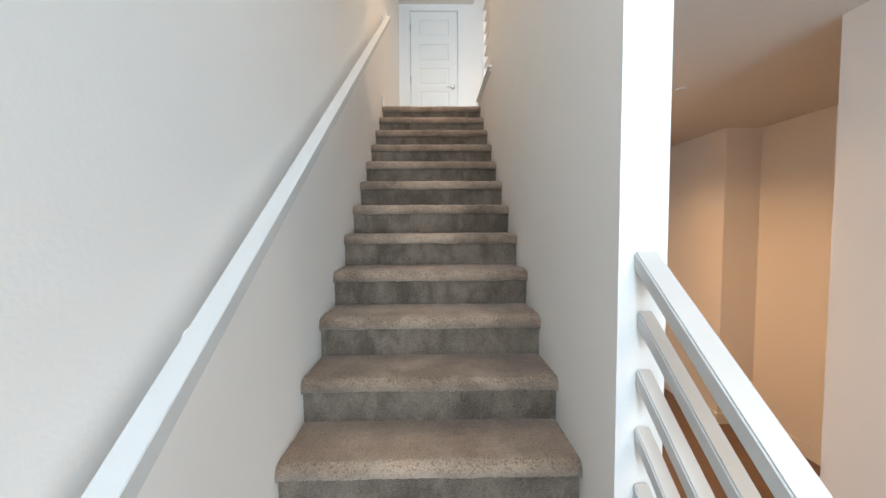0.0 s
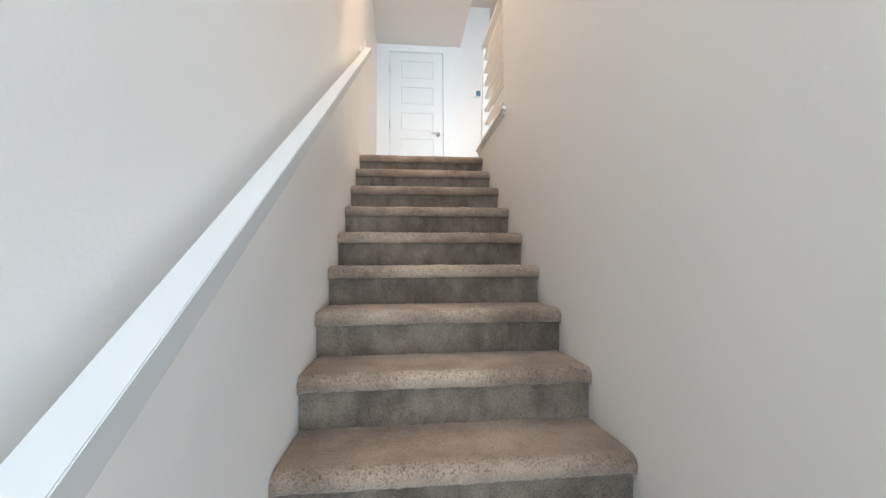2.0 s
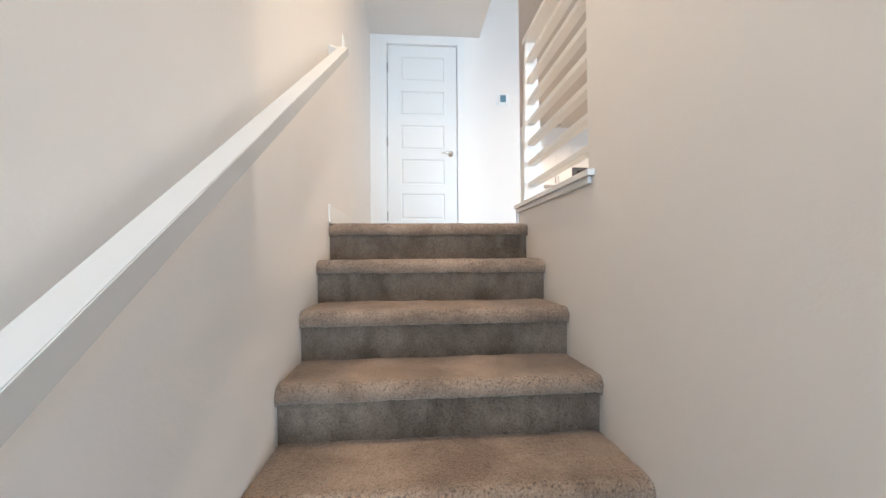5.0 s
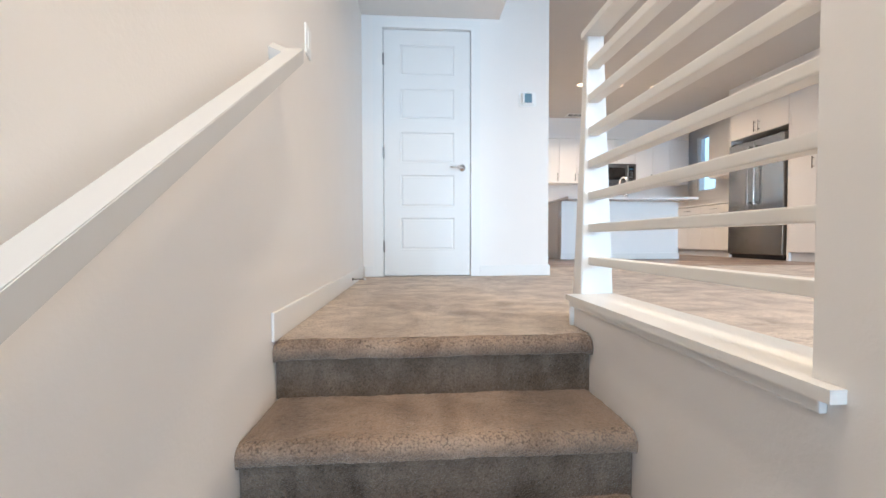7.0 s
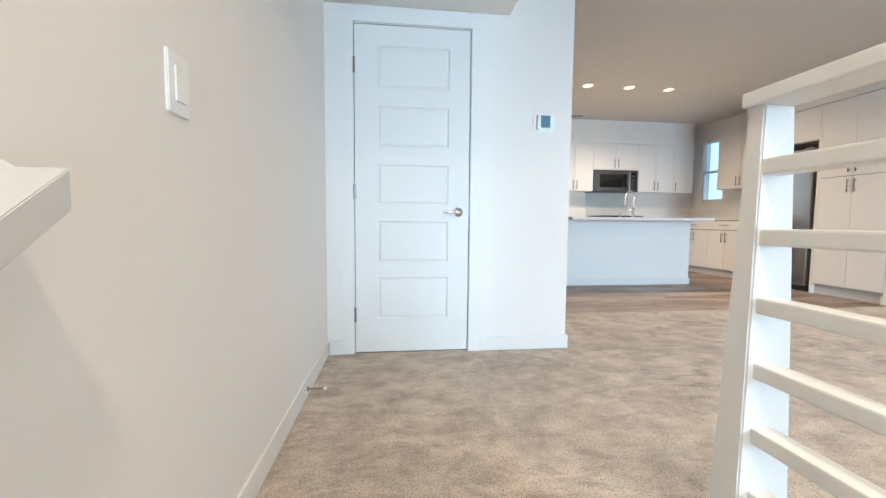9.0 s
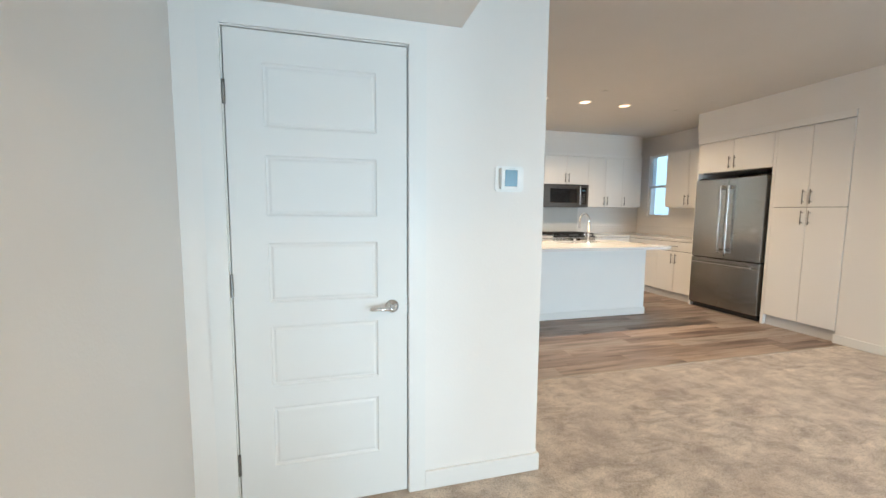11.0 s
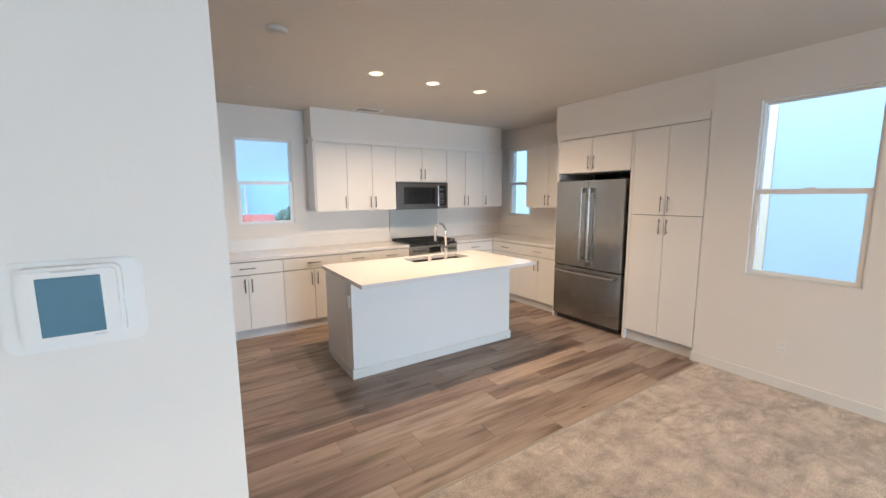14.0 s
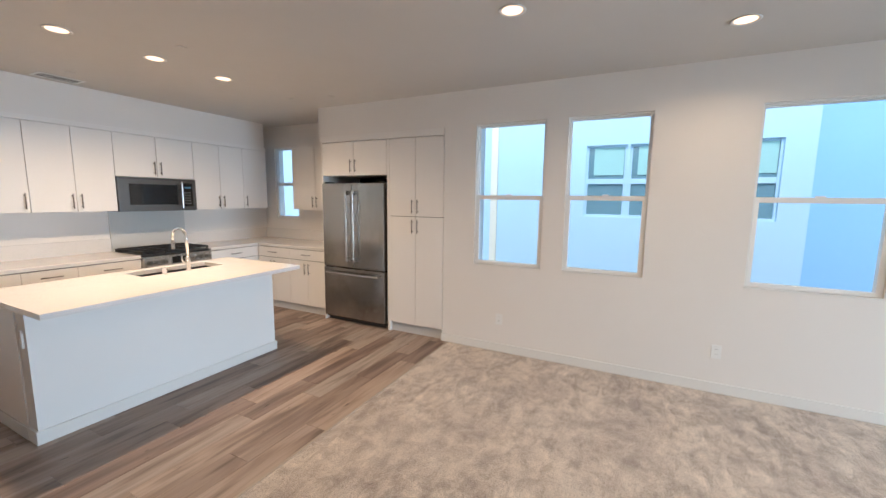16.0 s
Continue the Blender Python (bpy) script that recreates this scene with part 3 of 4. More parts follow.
def panel_slab(x0, x1, z0, z1, y, thick, panels):
    own = bmesh.new()
    cu = sorted({x0, x1, *[p[0] for p in panels], *[p[1] for p in panels]})
    cv = sorted({z0, z1, *[p[2] for p in panels], *[p[3] for p in panels]})

    def q(pts):
        own.faces.new([own.verts.new(p) for p in pts])

    for u0, u1 in zip(cu, cu[1:]):
        for v0, v1 in zip(cv, cv[1:]):
            if any(p[0] <= u0 and u1 <= p[1] and p[2] <= v0 and v1 <= p[3] for p in panels):
                continue
            q([(u0, y, v0), (u1, y, v0), (u1, y, v1), (u0, y, v1)])
    for a, b, c, d in panels:
        rings = [(0, 0), (0.004, 0.006), (0.011, 0.008), (0.020, 0.0035), (0.026, 0.003)]
        loops = [[(a + o, y + e, c + o), (b - o, y + e, c + o), (b - o, y + e, d - o), (a + o, y + e, d - o)] for o, e in rings]
        for la, lb in zip(loops, loops[1:]):
            for i in range(4):
                q([la[i], la[(i + 1) % 4], lb[(i + 1) % 4], lb[i]])
        q(loops[-1])
    for pts in ([(x0, y, z0), (x0, y, z1), (x0, y + thick, z1), (x0, y + thick, z0)], [(x1, y, z0), (x1, y + thick, z0), (x1, y + thick, z1), (x1, y, z1)],
                [(x0, y, z1), (x1, y, z1), (x1, y + thick, z1), (x0, y + thick, z1)], [(x0, y, z0), (x0, y + thick, z0), (x1, y + thick, z0), (x1, y, z0)],
                [(x0, y + thick, z0), (x0, y + thick, z1), (x1, y + thick, z1), (x1, y + thick, z0)]):
        q(pts)
    bmesh.ops.remove_doubles(own, verts=own.verts[:], dist=0.0002)
    bmesh.ops.recalc_face_normals(own, faces=own.faces[:])
    return own


slab = part("door_slab", panel_slab(DX0, DX1, DZ0, DZ1, DY, 0.036, [(0.303, 0.738, a, b) for a, b in ((0.216, 0.473), (0.568, 0.820), (0.920, 1.163), (1.270, 1.509), (1.615, 1.858))]), M_DOOR, door)
part("jamb", holed(1, 1.9735, 2.09, (0.1605, 0.8755), (0.0, 1.9845), [(0.1665, 0.8700, -1, 1.9785)]), M_TRIM, door)
# stop coloured near-black for the shade in the gap around the slab
part("stop", holed(1, 2.014, 2.03, (0.1670, 0.8695), (0.0, 1.978), [(0.180, 0.857, -1, 1.965)]), M_GAP, door)
part("casing", holed(1, 1.961, 1.9729, (0.088, 0.948), (0.0, 2.058), [(0.1625, 0.8735, -1, 1.983)]), M_TRIM, door, "flat white casing")
for z in (1.738, 0.995, 0.244):
    hb = cyl(0.0065, 0.090, pose(0.1685, 1.970, z), 12)
    box((0.1655, 1.9715, z - 0.045), (0.1715, 1.976, z + 0.045), bm=hb)
    part("hinge", hb, M_NICKEL, door, "satin nickel hinge")
lever = bmesh.new()
cyl(0.028, 0.012, pose(0.800, DY - 0.006, 0.880, 90), 28, bevel=0.003, bm=lever)
cyl(0.011, 0.050, pose(0.800, DY - 0.034, 0.880, 90), 18, bm=lever)
tube([(0.806, DY - 0.056, 0.880), (0.790, DY - 0.058, 0.880), (0.755, DY - 0.058, 0.880), (0.715, DY - 0.055, 0.880), (0.700, DY - 0.052, 0.880)], [0.009, 0.010, 0.0085, 0.008, 0.007], 14, lever)
part("lever_handle", lever, M_CHROME, door, "shiny chrome lever handle", smooth=True)
part("strike", box((0.8662, 1.9745, 0.845), (0.8720, 1.9765, 0.915)), M_NICKEL, door)


def rounded_plate(x0, x1, z0, z1, y0, y1, radius, edge=0.002):
    """A plate facing -y with rounded corners and a softened rim."""
    own = box((x0, y0, z0), (x1, y1, z1))
    bmesh.ops.bevel(own, geom=[e for e in own.edges if abs(e.verts[0].co.y - e.verts[1].co.y) > 1e-5], offset=radius, segments=6, profile=0.5, affect='EDGES')
    bmesh.ops.bevel(own, geom=[e for e in own.edges if e.verts[0].co.y < y0 + 1e-5 and e.verts[1].co.y < y0 + 1e-5], offset=edge, segments=2, affect='EDGES')
    return own


def thermostat():
    t = thing("thermostat", pose(1.341, 1.973, 1.444), "white wall thermostat with a blue-grey display", "thermostat")
    part("backplate", rounded_plate(-0.071, 0.071, -0.058, 0.058, -0.006, 0.0, 0.016), M_PLASTIC, t)
    part("housing", rounded_plate(-0.050, 0.050, -0.046, 0.052, -0.026, -0.0055, 0.010, 0.004), M_PLASTIC, t)
    part("display", box((-0.031, -0.0275, -0.034), (0.030, -0.0255, 0.040), 0.001), M_SCREEN, t, "blue-grey display")
    part("label_bar", box((-0.016, -0.0272, 0.046), (0.016, -0.0258, 0.048)), M_TOE, t)
    part("vent_bar", box((0.018, -0.0272, -0.0385), (0.030, -0.0258, -0.0375)), M_TOE, t)


thermostat()


def switch_plate():
    t = thing("light_switch", pose(0.0, 0.391, 1.077, 0, 0, 90), "white single rocker light switch on the wall", "light switch")
    part("plate", rounded_plate(-0.037, 0.037, -0.058, 0.058, -0.006, 0.0, 0.005), M_PLASTIC, t)
    part("rocker", box((-0.016, -0.0095, -0.033), (0.016, -0.0055, 0.033), 0.0015), M_PLASTIC, t)


switch_plate()


def outlet(m, label="white electrical outlet low on the wall"):
    t = thing("wall_outlet", m, label, "outlet", "wall outlets")
    part("plate", box((-0.035, -0.006, -0.057), (0.035, 0.0, 0.057), 0.003, 3), M_PLASTIC, t)
    for sz in (-0.02, 0.02):
        f = part("socket", box((-0.017, -0.0085, sz - 0.014), (0.017, -0.0055, sz + 0.014), 0.002), M_PLASTIC, t)
        sl = box((-0.008, -0.0089, sz - 0.001), (-0.006, -0.0084, sz + 0.008))
        box((0.006, -0.0089, sz - 0.001), (0.008, -0.0084, sz + 0.007), bm=sl)
        part("slots", sl, M_GAP, f)


outlet(pose(EAST, 2.332, 0.345, 0, 0, -90))
outlet(pose(EAST, 0.466, 0.350, 0, 0, -90))

stop = thing("door_stop", pose(0.009, 1.385, 0.040), "thin metal spring door stop with a white rubber tip", "door stop")
part("base", cyl(0.011, 0.006, pose(0.003, 0, 0, 0, 90, 0), 16), M_NICKEL, stop)
part("rod", cyl(0.0042, 0.07, pose(0.040, 0, 0, 0, 90, 0), 12), M_NICKEL, stop)
part("tip", cyl(0.007, 0.014, pose(0.080, 0, 0, 0, 90, 0), 14, bevel=0.002), M_RUBBER, stop, "white rubber tip")

# ---------------------------------------------------------------- windows


def window(name, m, w, h, label, sill_board=True):
    """A single-hung vinyl window; x across, room side towards -y, origin at the lower middle of the opening."""
    t = thing(name, m, label, "window", kind="structure")
    y = 0.026
    part("window_frame", holed(1, y, y + 0.07, (-w / 2, w / 2), (0, h), [(-w / 2 + 0.016, w / 2 - 0.016, 0.016, h - 0.016)]), M_VINYL, t)
    mid = h * 0.49
    a = w / 2 - 0.016
    low = part("lower_sash", holed(1, y - 0.008, y + 0.026, (-a, a), (0.016, mid + 0.022), [(-a + 0.026, a - 0.026, 0.046, mid - 0.020)]), M_VINYL, t)
    part("pane", box((-a + 0.026, y + 0.006, 0.046), (a - 0.026, y + 0.010, mid - 0.020)), M_GLASS, low).visible_shadow = False
    up = part("upper_sash", holed(1, y + 0.030, y + 0.058, (-a, a), (mid - 0.012, h - 0.016), [(-a + 0.010, a - 0.010, mid + 0.020, h - 0.028)]), M_VINYL, t)
    part("pane", box((-a + 0.010, y + 0.042, mid + 0.020), (a - 0.010, y + 0.046, h - 0.028)), M_GLASS, up).visible_shadow = False
    part("sash_lock", box((-0.028, y - 0.002, mid + 0.0225), (0.028, y + 0.024, mid + 0.034), 0.003), M_VINYL, t)
    if sill_board:
        part("window_sill", box((-w / 2 + 0.001, -0.006, -0.001), (w / 2 - 0.001, y - 0.001, 0.012), 0.004), M_TRIM, t)
    return t


for i, (a, b, c, d) in enumerate(WINDOWS_E):
    window("window_%d" % (i + 1), pose(EAST, (a + b) / 2, c, 0, 0, -90), b - a, d - c, "tall white vinyl single-hung window in the living room")
a, b, c, d = WIN_KE
window("window_4", pose(KEAST, (a + b) / 2, c, 0, 0, -90), b - a, d - c, "narrow white vinyl window beside the wall cabinets")
a, b, c, d = WIN_KN
window("window_5", pose((a + b) / 2, NORTH, c), b - a, d - c, "white vinyl window above the kitchen counter")

# ---------------------------------------------------------------- kitchen cabinets


def bar_handle(length, upright=True, y=-0.019):
    own = bmesh.new()
    h = length / 2
    off = y - 0.030
    if upright:
        cyl(0.0058, length, pose(0, off, 0), 12, bevel=0.001, bm=own)
        for z in (-h + 0.022, h - 0.022):
            cyl(0.0045, 0.030, pose(0, y - 0.015, z, 90), 10, bm=own)
    else:
        cyl(0.0058, length, pose(0, off, 0, 0, 90, 0), 12, bevel=0.001, bm=own)
        for x in (-h + 0.022, h - 0.022):
            cyl(0.0045, 0.030, pose(x, y - 0.015, 0, 90), 10, bm=own)
    return own


def cabinet(name, m, w, z0, z1, depth, fronts, label, toe=False, group="white kitchen cabinets"):
    """x across from the origin, front at y 0 facing -y. fronts: (kind, x0, x1, z0, z1, handle x, handle z, upright)."""
    t = thing(name, m, label, "cabinet", group)
    part("body", box((0.001, 0.0, z0), (w - 0.001, depth, z1), 0.001), M_CAB, t)
    if toe:
        part("toe_kick", box((0.001, 0.022, 0.0), (w - 0.001, 0.037, z0 + 0.001)), M_TOE, t, "grey recessed toe kick")
        part("plinth", box((0.003, 0.038, 0.0), (w - 0.003, depth, z0)), M_GAP, t)
    # grey sheet behind the fronts: shade of the gaps between them, put into colour
    gap = box((0.004, -0.0012, z0 + 0.003), (w - 0.004, -0.0002, z1 - 0.003))
    part("shadow_gap", gap, M_GAP_SHADE, t)
    for kind, a, b, c, d, hx, hz, up in fronts:
        f = part(kind, box((a + 0.0022, -0.0195, c + 0.0022), (b - 0.0022, -0.0015, d - 0.0022), 0.0015), M_CAB, t)
        if hx is not None:
            part("handle", bar_handle(0.15 if up else 0.16, up), M_NICKEL, f, "brushed nickel bar handle", smooth=True, at=pose(hx, 0, hz))
    return t


def doors(w, n, z0, z1, top=False, single_right=True):
    """Fronts of n doors side by side with bar handles at their meeting edges."""
    out = []
    step = w / n
    hz = (z1 - 0.11) if top else (z0 + 0.11)
    for i in range(n):
        a, b = i * step, (i + 1) * step
        right = (i % 2 == 0) if n > 1 else single_right
        out.append(("door", a, b, z0, z1, (b - 0.035) if right else (a + 0.035), hz, True))
    return out


UY, UB, UT = 6.27, 1.395, 2.250
UD = NORTH - UY
LBL_U = "flat white wall cabinet with bar handles"
for x0, x1, n, zb in ((1.608, 1.780, 1, UB), (2.818, 3.221, 1, UB), (3.221, 3.915, 2, UB), (3.915, 4.764, 2, 1.778), (4.764, 5.465, 2, UB), (5.465, 5.864, 1, UB)):
    w = x1 - x0
    cabinet("wall_cabinet", pose(x0, UY, 0), w, zb, UT, UD, doors(w, n, zb, UT) if x0 < 5.4 else doors(w, n, zb, UT, single_right=False), LBL_U if zb == UB else "short white cabinet above the microwave")
tagged(mesh_ob("cabinet_crown", box((2.806, UY - 0.026, UT + 0.002), (5.864, UY + 0.20, 2.2995), 0.002), M_CAB), "flat white filler above the wall cabinets", "trim", kind="structure")
tagged(mesh_ob("cabinet_crown_west", box((1.542, UY - 0.026, UT + 0.002), (1.792, UY + 0.20, 2.2995), 0.002), M_CAB), "flat white filler above the wall cabinets", "trim", kind="structure")
tagged(mesh_ob("cabinet_side", box((2.800, UY - 0.006, UB), (2.8175, NORTH, UT + 0.001), 0.001), M_CAB), "white end panel of the wall cabinets", "panel", kind="structure")

BY, BB, BT = 6.000, 0.110, 0.878
BD = NORTH - BY


def base_fronts(w, n, wide_handle=True):
    d = [("drawer_front", 0, w, 0.731, BT - 0.008, w / 2, 0.804, False)]
    return d + (doors(w, n, BB, 0.725, top=True) if n else [("drawer_front", 0, w, 0.41, 0.725, w / 2, 0.63, False), ("drawer_front", 0, w, BB, 0.405, w / 2, 0.33, False)])


for x0, x1, n in ((1.590, 2.325, 2), (2.325, 3.020, 2), (3.020, 3.417, 1), (3.417, 3.962, 2), (4.735, 5.445, 0)):
    cabinet("base_cabinet", pose(x0, BY, 0), x1 - x0, BB, BT, BD, base_fronts(x1 - x0, n), "white base cabinet with drawer and bar handles", toe=True)
# fillers between the wall and the westmost cabinets
tagged(mesh_ob("cabinet_filler", box((1.541, BY - 0.012, 0.0), (1.5895, BY + 0.30, BT), 0.001), M_CAB), "white filler strip beside the base cabinets", "panel", kind="structure")
tagged(mesh_ob("cabinet_filler", box((1.542, UY - 0.008, UB), (1.6075, NORTH, UT + 0.001), 0.001), M_CAB), "white filler strip beside the wall cabinet", "panel", kind="structure")
EX = 5.470
for ya, yb, n in ((5.985, 5.360, 2), (5.360, 4.705, 2)):
    cabinet("base_cabinet", pose(EX, ya, 0, 0, 0, -90), ya - yb, BB, BT, KEAST - EX, base_fronts(ya - yb, n), "white base cabinet with drawer and bar handles", toe=True)
cabinet("wall_cabinet", pose(KEAST - 0.33, 5.600, 0, 0, 0, -90), 0.86, UB, UT + 0.02, 0.33, doors(0.86, 2, UB, UT + 0.02), LBL_U)

PX = EAST + 0.015
# pantry and the cabinet above the refrigerator
pf = doors(0.690, 2, 0.120, 1.3695, top=True) + doors(0.690, 2, 1.3725, 2.232)
cabinet("pantry_cabinet", pose(PX, 3.680, 0, 0, 0, -90), 0.690, 0.118, 2.235, KEAST - PX, pf, "tall white pantry cabinet with four doors", toe=True)
cabinet("fridge_top_cabinet", pose(PX, 4.672, 0, 0, 0, -90), 0.957, 1.835, 2.235, KEAST - PX, doors(0.957, 2, 1.838, 2.232), "short white cabinet above the refrigerator")
fp = thing("fridge_surround", I4, "tall white side panels around the refrigerator", "panel")
part("side_panel", box((PX - 0.018, 3.6815, 0.0), (KEAST, 3.7135, 2.235), 0.001), M_CAB, fp)
part("side_panel", box((PX - 0.018, 4.676, 0.0), (KEAST, 4.700, 2.235), 0.001), M_CAB, fp)
tagged(mesh_ob("pantry_crown", box((EAST - 0.012, 2.988, 2.238), (EAST + 0.20, 4.700, 2.3095), 0.002), M_CAB), "flat white filler above the pantry", "trim", kind="structure")

# ---------------------------------------------------------------- counters
counter = thing("countertop", I4, "white quartz countertop around the kitchen walls", "countertop")
CT0, CT1 = 0.880, 0.916
part("back_run", box((1.541, BY - 0.030, CT0), (3.960, NORTH, CT1), 0.003), M_QUARTZ, counter)
part("corner_run", box((4.737, BY - 0.030, CT0), (KEAST, NORTH, CT1), 0.003), M_QUARTZ, counter)
part("side_run", box((EX - 0.030, 4.690, CT0), (KEAST, BY - 0.031, CT1), 0.003), M_QUARTZ, counter)
part("upstand", box((1.541, NORTH - 0.020, CT1), (3.960, NORTH, CT1 + 0.150), 0.002), M_QUARTZ, counter)
part("upstand", box((4.80, NORTH - 0.020, CT1), (KEAST - 0.021, NORTH, CT1 + 0.150), 0.002), M_QUARTZ, counter)
part("upstand", box((KEAST - 0.020, 4.690, CT1), (KEAST, NORTH, CT1 + 0.150), 0.002), M_QUARTZ, counter)
part("splash_slab", box((3.962, NORTH - 0.022, CT1 - 0.02), (4.798, NORTH, UB + 0.01), 0.002), M_SPLASH, counter, "full-height grey white slab behind the range")

island = thing("kitchen_island", I4, "white kitchen island with a pale quartz top", "island")
part("body", holed(2, 0.0, 0.860, (2.566, 4.366), (4.412, 5.140), [(3.38, 4.125, 4.775, 5.105)]), M_ISL, island)
part("end_panel", box((2.556, 4.530, 0.092), (2.5655, 5.020, 0.860), 0.001), M_CAB, island)
part("baseboard", box((2.552, 4.398, 0.0), (4.380, 4.4118, 0.088), 0.003), M_TRIM, island)
part("baseboard", box((2.552, 4.412, 0.0), (2.5658, 4.530, 0.088), 0.003), M_TRIM, island)
part("baseboard", box((2.549, 4.531, 0.0), (2.5655, 5.020, 0.088), 0.003), M_TRIM, island)
part("baseboard", box((4.3665, 4.412, 0.0), (4.380, 5.020, 0.088), 0.003), M_TRIM, island)
SX0, SX1, SY0, SY1 = 3.395, 4.110, 4.790, 5.090
part("countertop", holed(2, 0.862, 0.896, (2.546, 4.455), (4.112, 5.205), [(SX0, SX1, SY0, SY1)]), M_QUARTZ, island, "pale quartz slab")
part("kitchen_side", box((2.57, 5.1405, 0.11), (4.362, 5.158, 0.858), 0.002), M_CAB, island)
iv = part("outlet_plate", box((2.5530, 4.445, 0.63), (2.5660, 4.475, 0.74), 0.002), M_PLASTIC, island)

sink = thing("kitchen_sink", I4, "black undermount sink set in the island", "sink")
sb = holed(2, 0.66, 0.861, (SX0 - 0.012, SX1 + 0.012), (SY0 - 0.012, SY1 + 0.012), [(SX0 + 0.004, SX1 - 0.004, SY0 + 0.004, SY1 - 0.004)])
part("basin_wall", sb, M_SINK, sink)
part("basin_floor", box((SX0 - 0.01, SY0 - 0.01, 0.645), (SX1 + 0.01, SY1 + 0.01, 0.659)), M_SINK, sink)
part("drain", cyl(0.045, 0.006, pose(3.75, 4.95, 0.662), 24), M_CHROME, sink, "chrome drain")

FX, FY, FZ = 3.748, 4.752, 0.896
faucet = thing("kitchen_faucet", pose(FX, FY, FZ), "tall chrome gooseneck kitchen faucet", "faucet")
part("base", cyl(0.027, 0.014, pose(0, 0, 0.007), 28, bevel=0.003), M_CHROME, faucet)
part("stem", cyl(0.0195, 0.115, pose(0, 0, 0.070), 24, bevel=0.003), M_CHROME, faucet, smooth=False)
neck = [(0, 0, 0.125), (0, 0, 0.30)] + [(-0.012 * (1 - math.cos(a)), 0.085 * (1 - math.cos(a)), 0.30 + 0.085 * math.sin(a)) for a in [math.pi * i / 14 for i in range(1, 15)]] + [(-0.024, 0.17, 0.265)]
part("neck", tube(neck, 0.0125, 16), M_CHROME, faucet, smooth=True)
part("spray_head", cyl(0.0155, 0.085, pose(-0.024, 0.17, 0.232), 20, bevel=0.003), M_CHROME, faucet)
part("lever", tube([(-0.018, 0, 0.085), (-0.045, -0.004, 0.088), (-0.052, -0.006, 0.10), (-0.056, -0.010, 0.155)], [0.010, 0.010, 0.007, 0.005], 12), M_CHROME, faucet, smooth=True)
soap = thing("soap_dispenser", pose(3.537, 4.735, FZ), "short chrome air gap cap beside the faucet", "dispenser")
part("base", cyl(0.025, 0.008, pose(0, 0, 0.004), 24), M_CHROME, soap)
part("cap", cyl(0.020, 0.055, pose(0, 0, 0.0355), 24, bevel=0.006), M_CHROME, soap)

# ---------------------------------------------------------------- appliances


def refrigerator():
    w, h, d = 0.925, 1.745, 0.62
    t = thing("refrigerator", pose(EAST - 0.030, 4.672, 0, 0, 0, -90), "stainless steel french-door refrigerator with a bottom freezer", "refrigerator")
    part("body", box((0.006, 0.085, 0.045), (w - 0.006, 0.085 + d, h - 0.010), 0.004), M_DARK, t, "dark grey steel case")
    gx = w / 2
    for nm, a, b, hx in (("left_door", 0.0, gx - 0.003, gx - 0.052), ("right_door", gx + 0.003, w, gx + 0.052)):
        f = part(nm, box((a, 0.0, 0.712), (b, 0.080, h), 0.010, 3), M_STEEL, t)
        hd = bmesh.new()
        tube([(hx, -0.052, 0.80), (hx, -0.055, 0.83), (hx, -0.055, 1.62), (hx, -0.052, 1.65)], 0.0125, 14, hd)
        for z in (0.82, 1.63):
            box((hx - 0.012, -0.050, z - 0.028), (hx + 0.012, 0.001, z + 0.028), 0.004, bm=hd)
        part("handle", hd, M_STEEL_H, f, "stainless tubular handle")
    f = part("freezer_drawer", box((0.0, 0.0, 0.070), (w, 0.080, 0.700), 0.010, 3), M_STEEL, t)
    hd = bmesh.new()
    tube([(0.07, -0.050, 0.640), (0.10, -0.055, 0.640), (w - 0.10, -0.055, 0.640), (w - 0.07, -0.050, 0.640)], 0.0125, 14, hd)
    for x in (0.09, w - 0.09):
        box((x - 0.028, -0.050, 0.628), (x + 0.028, 0.001, 0.652), 0.004, bm=hd)
    part("handle", hd, M_STEEL_H, f, "stainless tubular handle")
    part("badge", box((gx - 0.10, -0.003, 1.62), (gx - 0.066, 0.001, 1.66), 0.001), M_DARK, t, "small dark maker's plate")
    part("gap_filler", box((0.010, 0.030, 0.05), (w - 0.010, 0.084, h - 0.012)), M_GAP, t)
    part("toe_grille", box((0.02, 0.06, 0.004), (w - 0.02, 0.10, 0.066), 0.003), M_DARK, t)
    for x in (0.06, w - 0.06):
        part("hinge_cap", box((x - 0.035, 0.02, h), (x + 0.035, 0.13, h + 0.018), 0.006), M_DARK, t)


refrigerator()
# near-black sheet behind the refrigerator, the alcove's shade put into its colour
part("alcove_shade", box((KEAST - 0.02, 3.72, 0.0), (KEAST - 0.004, 4.65, 1.83)), M_GAP, fp)


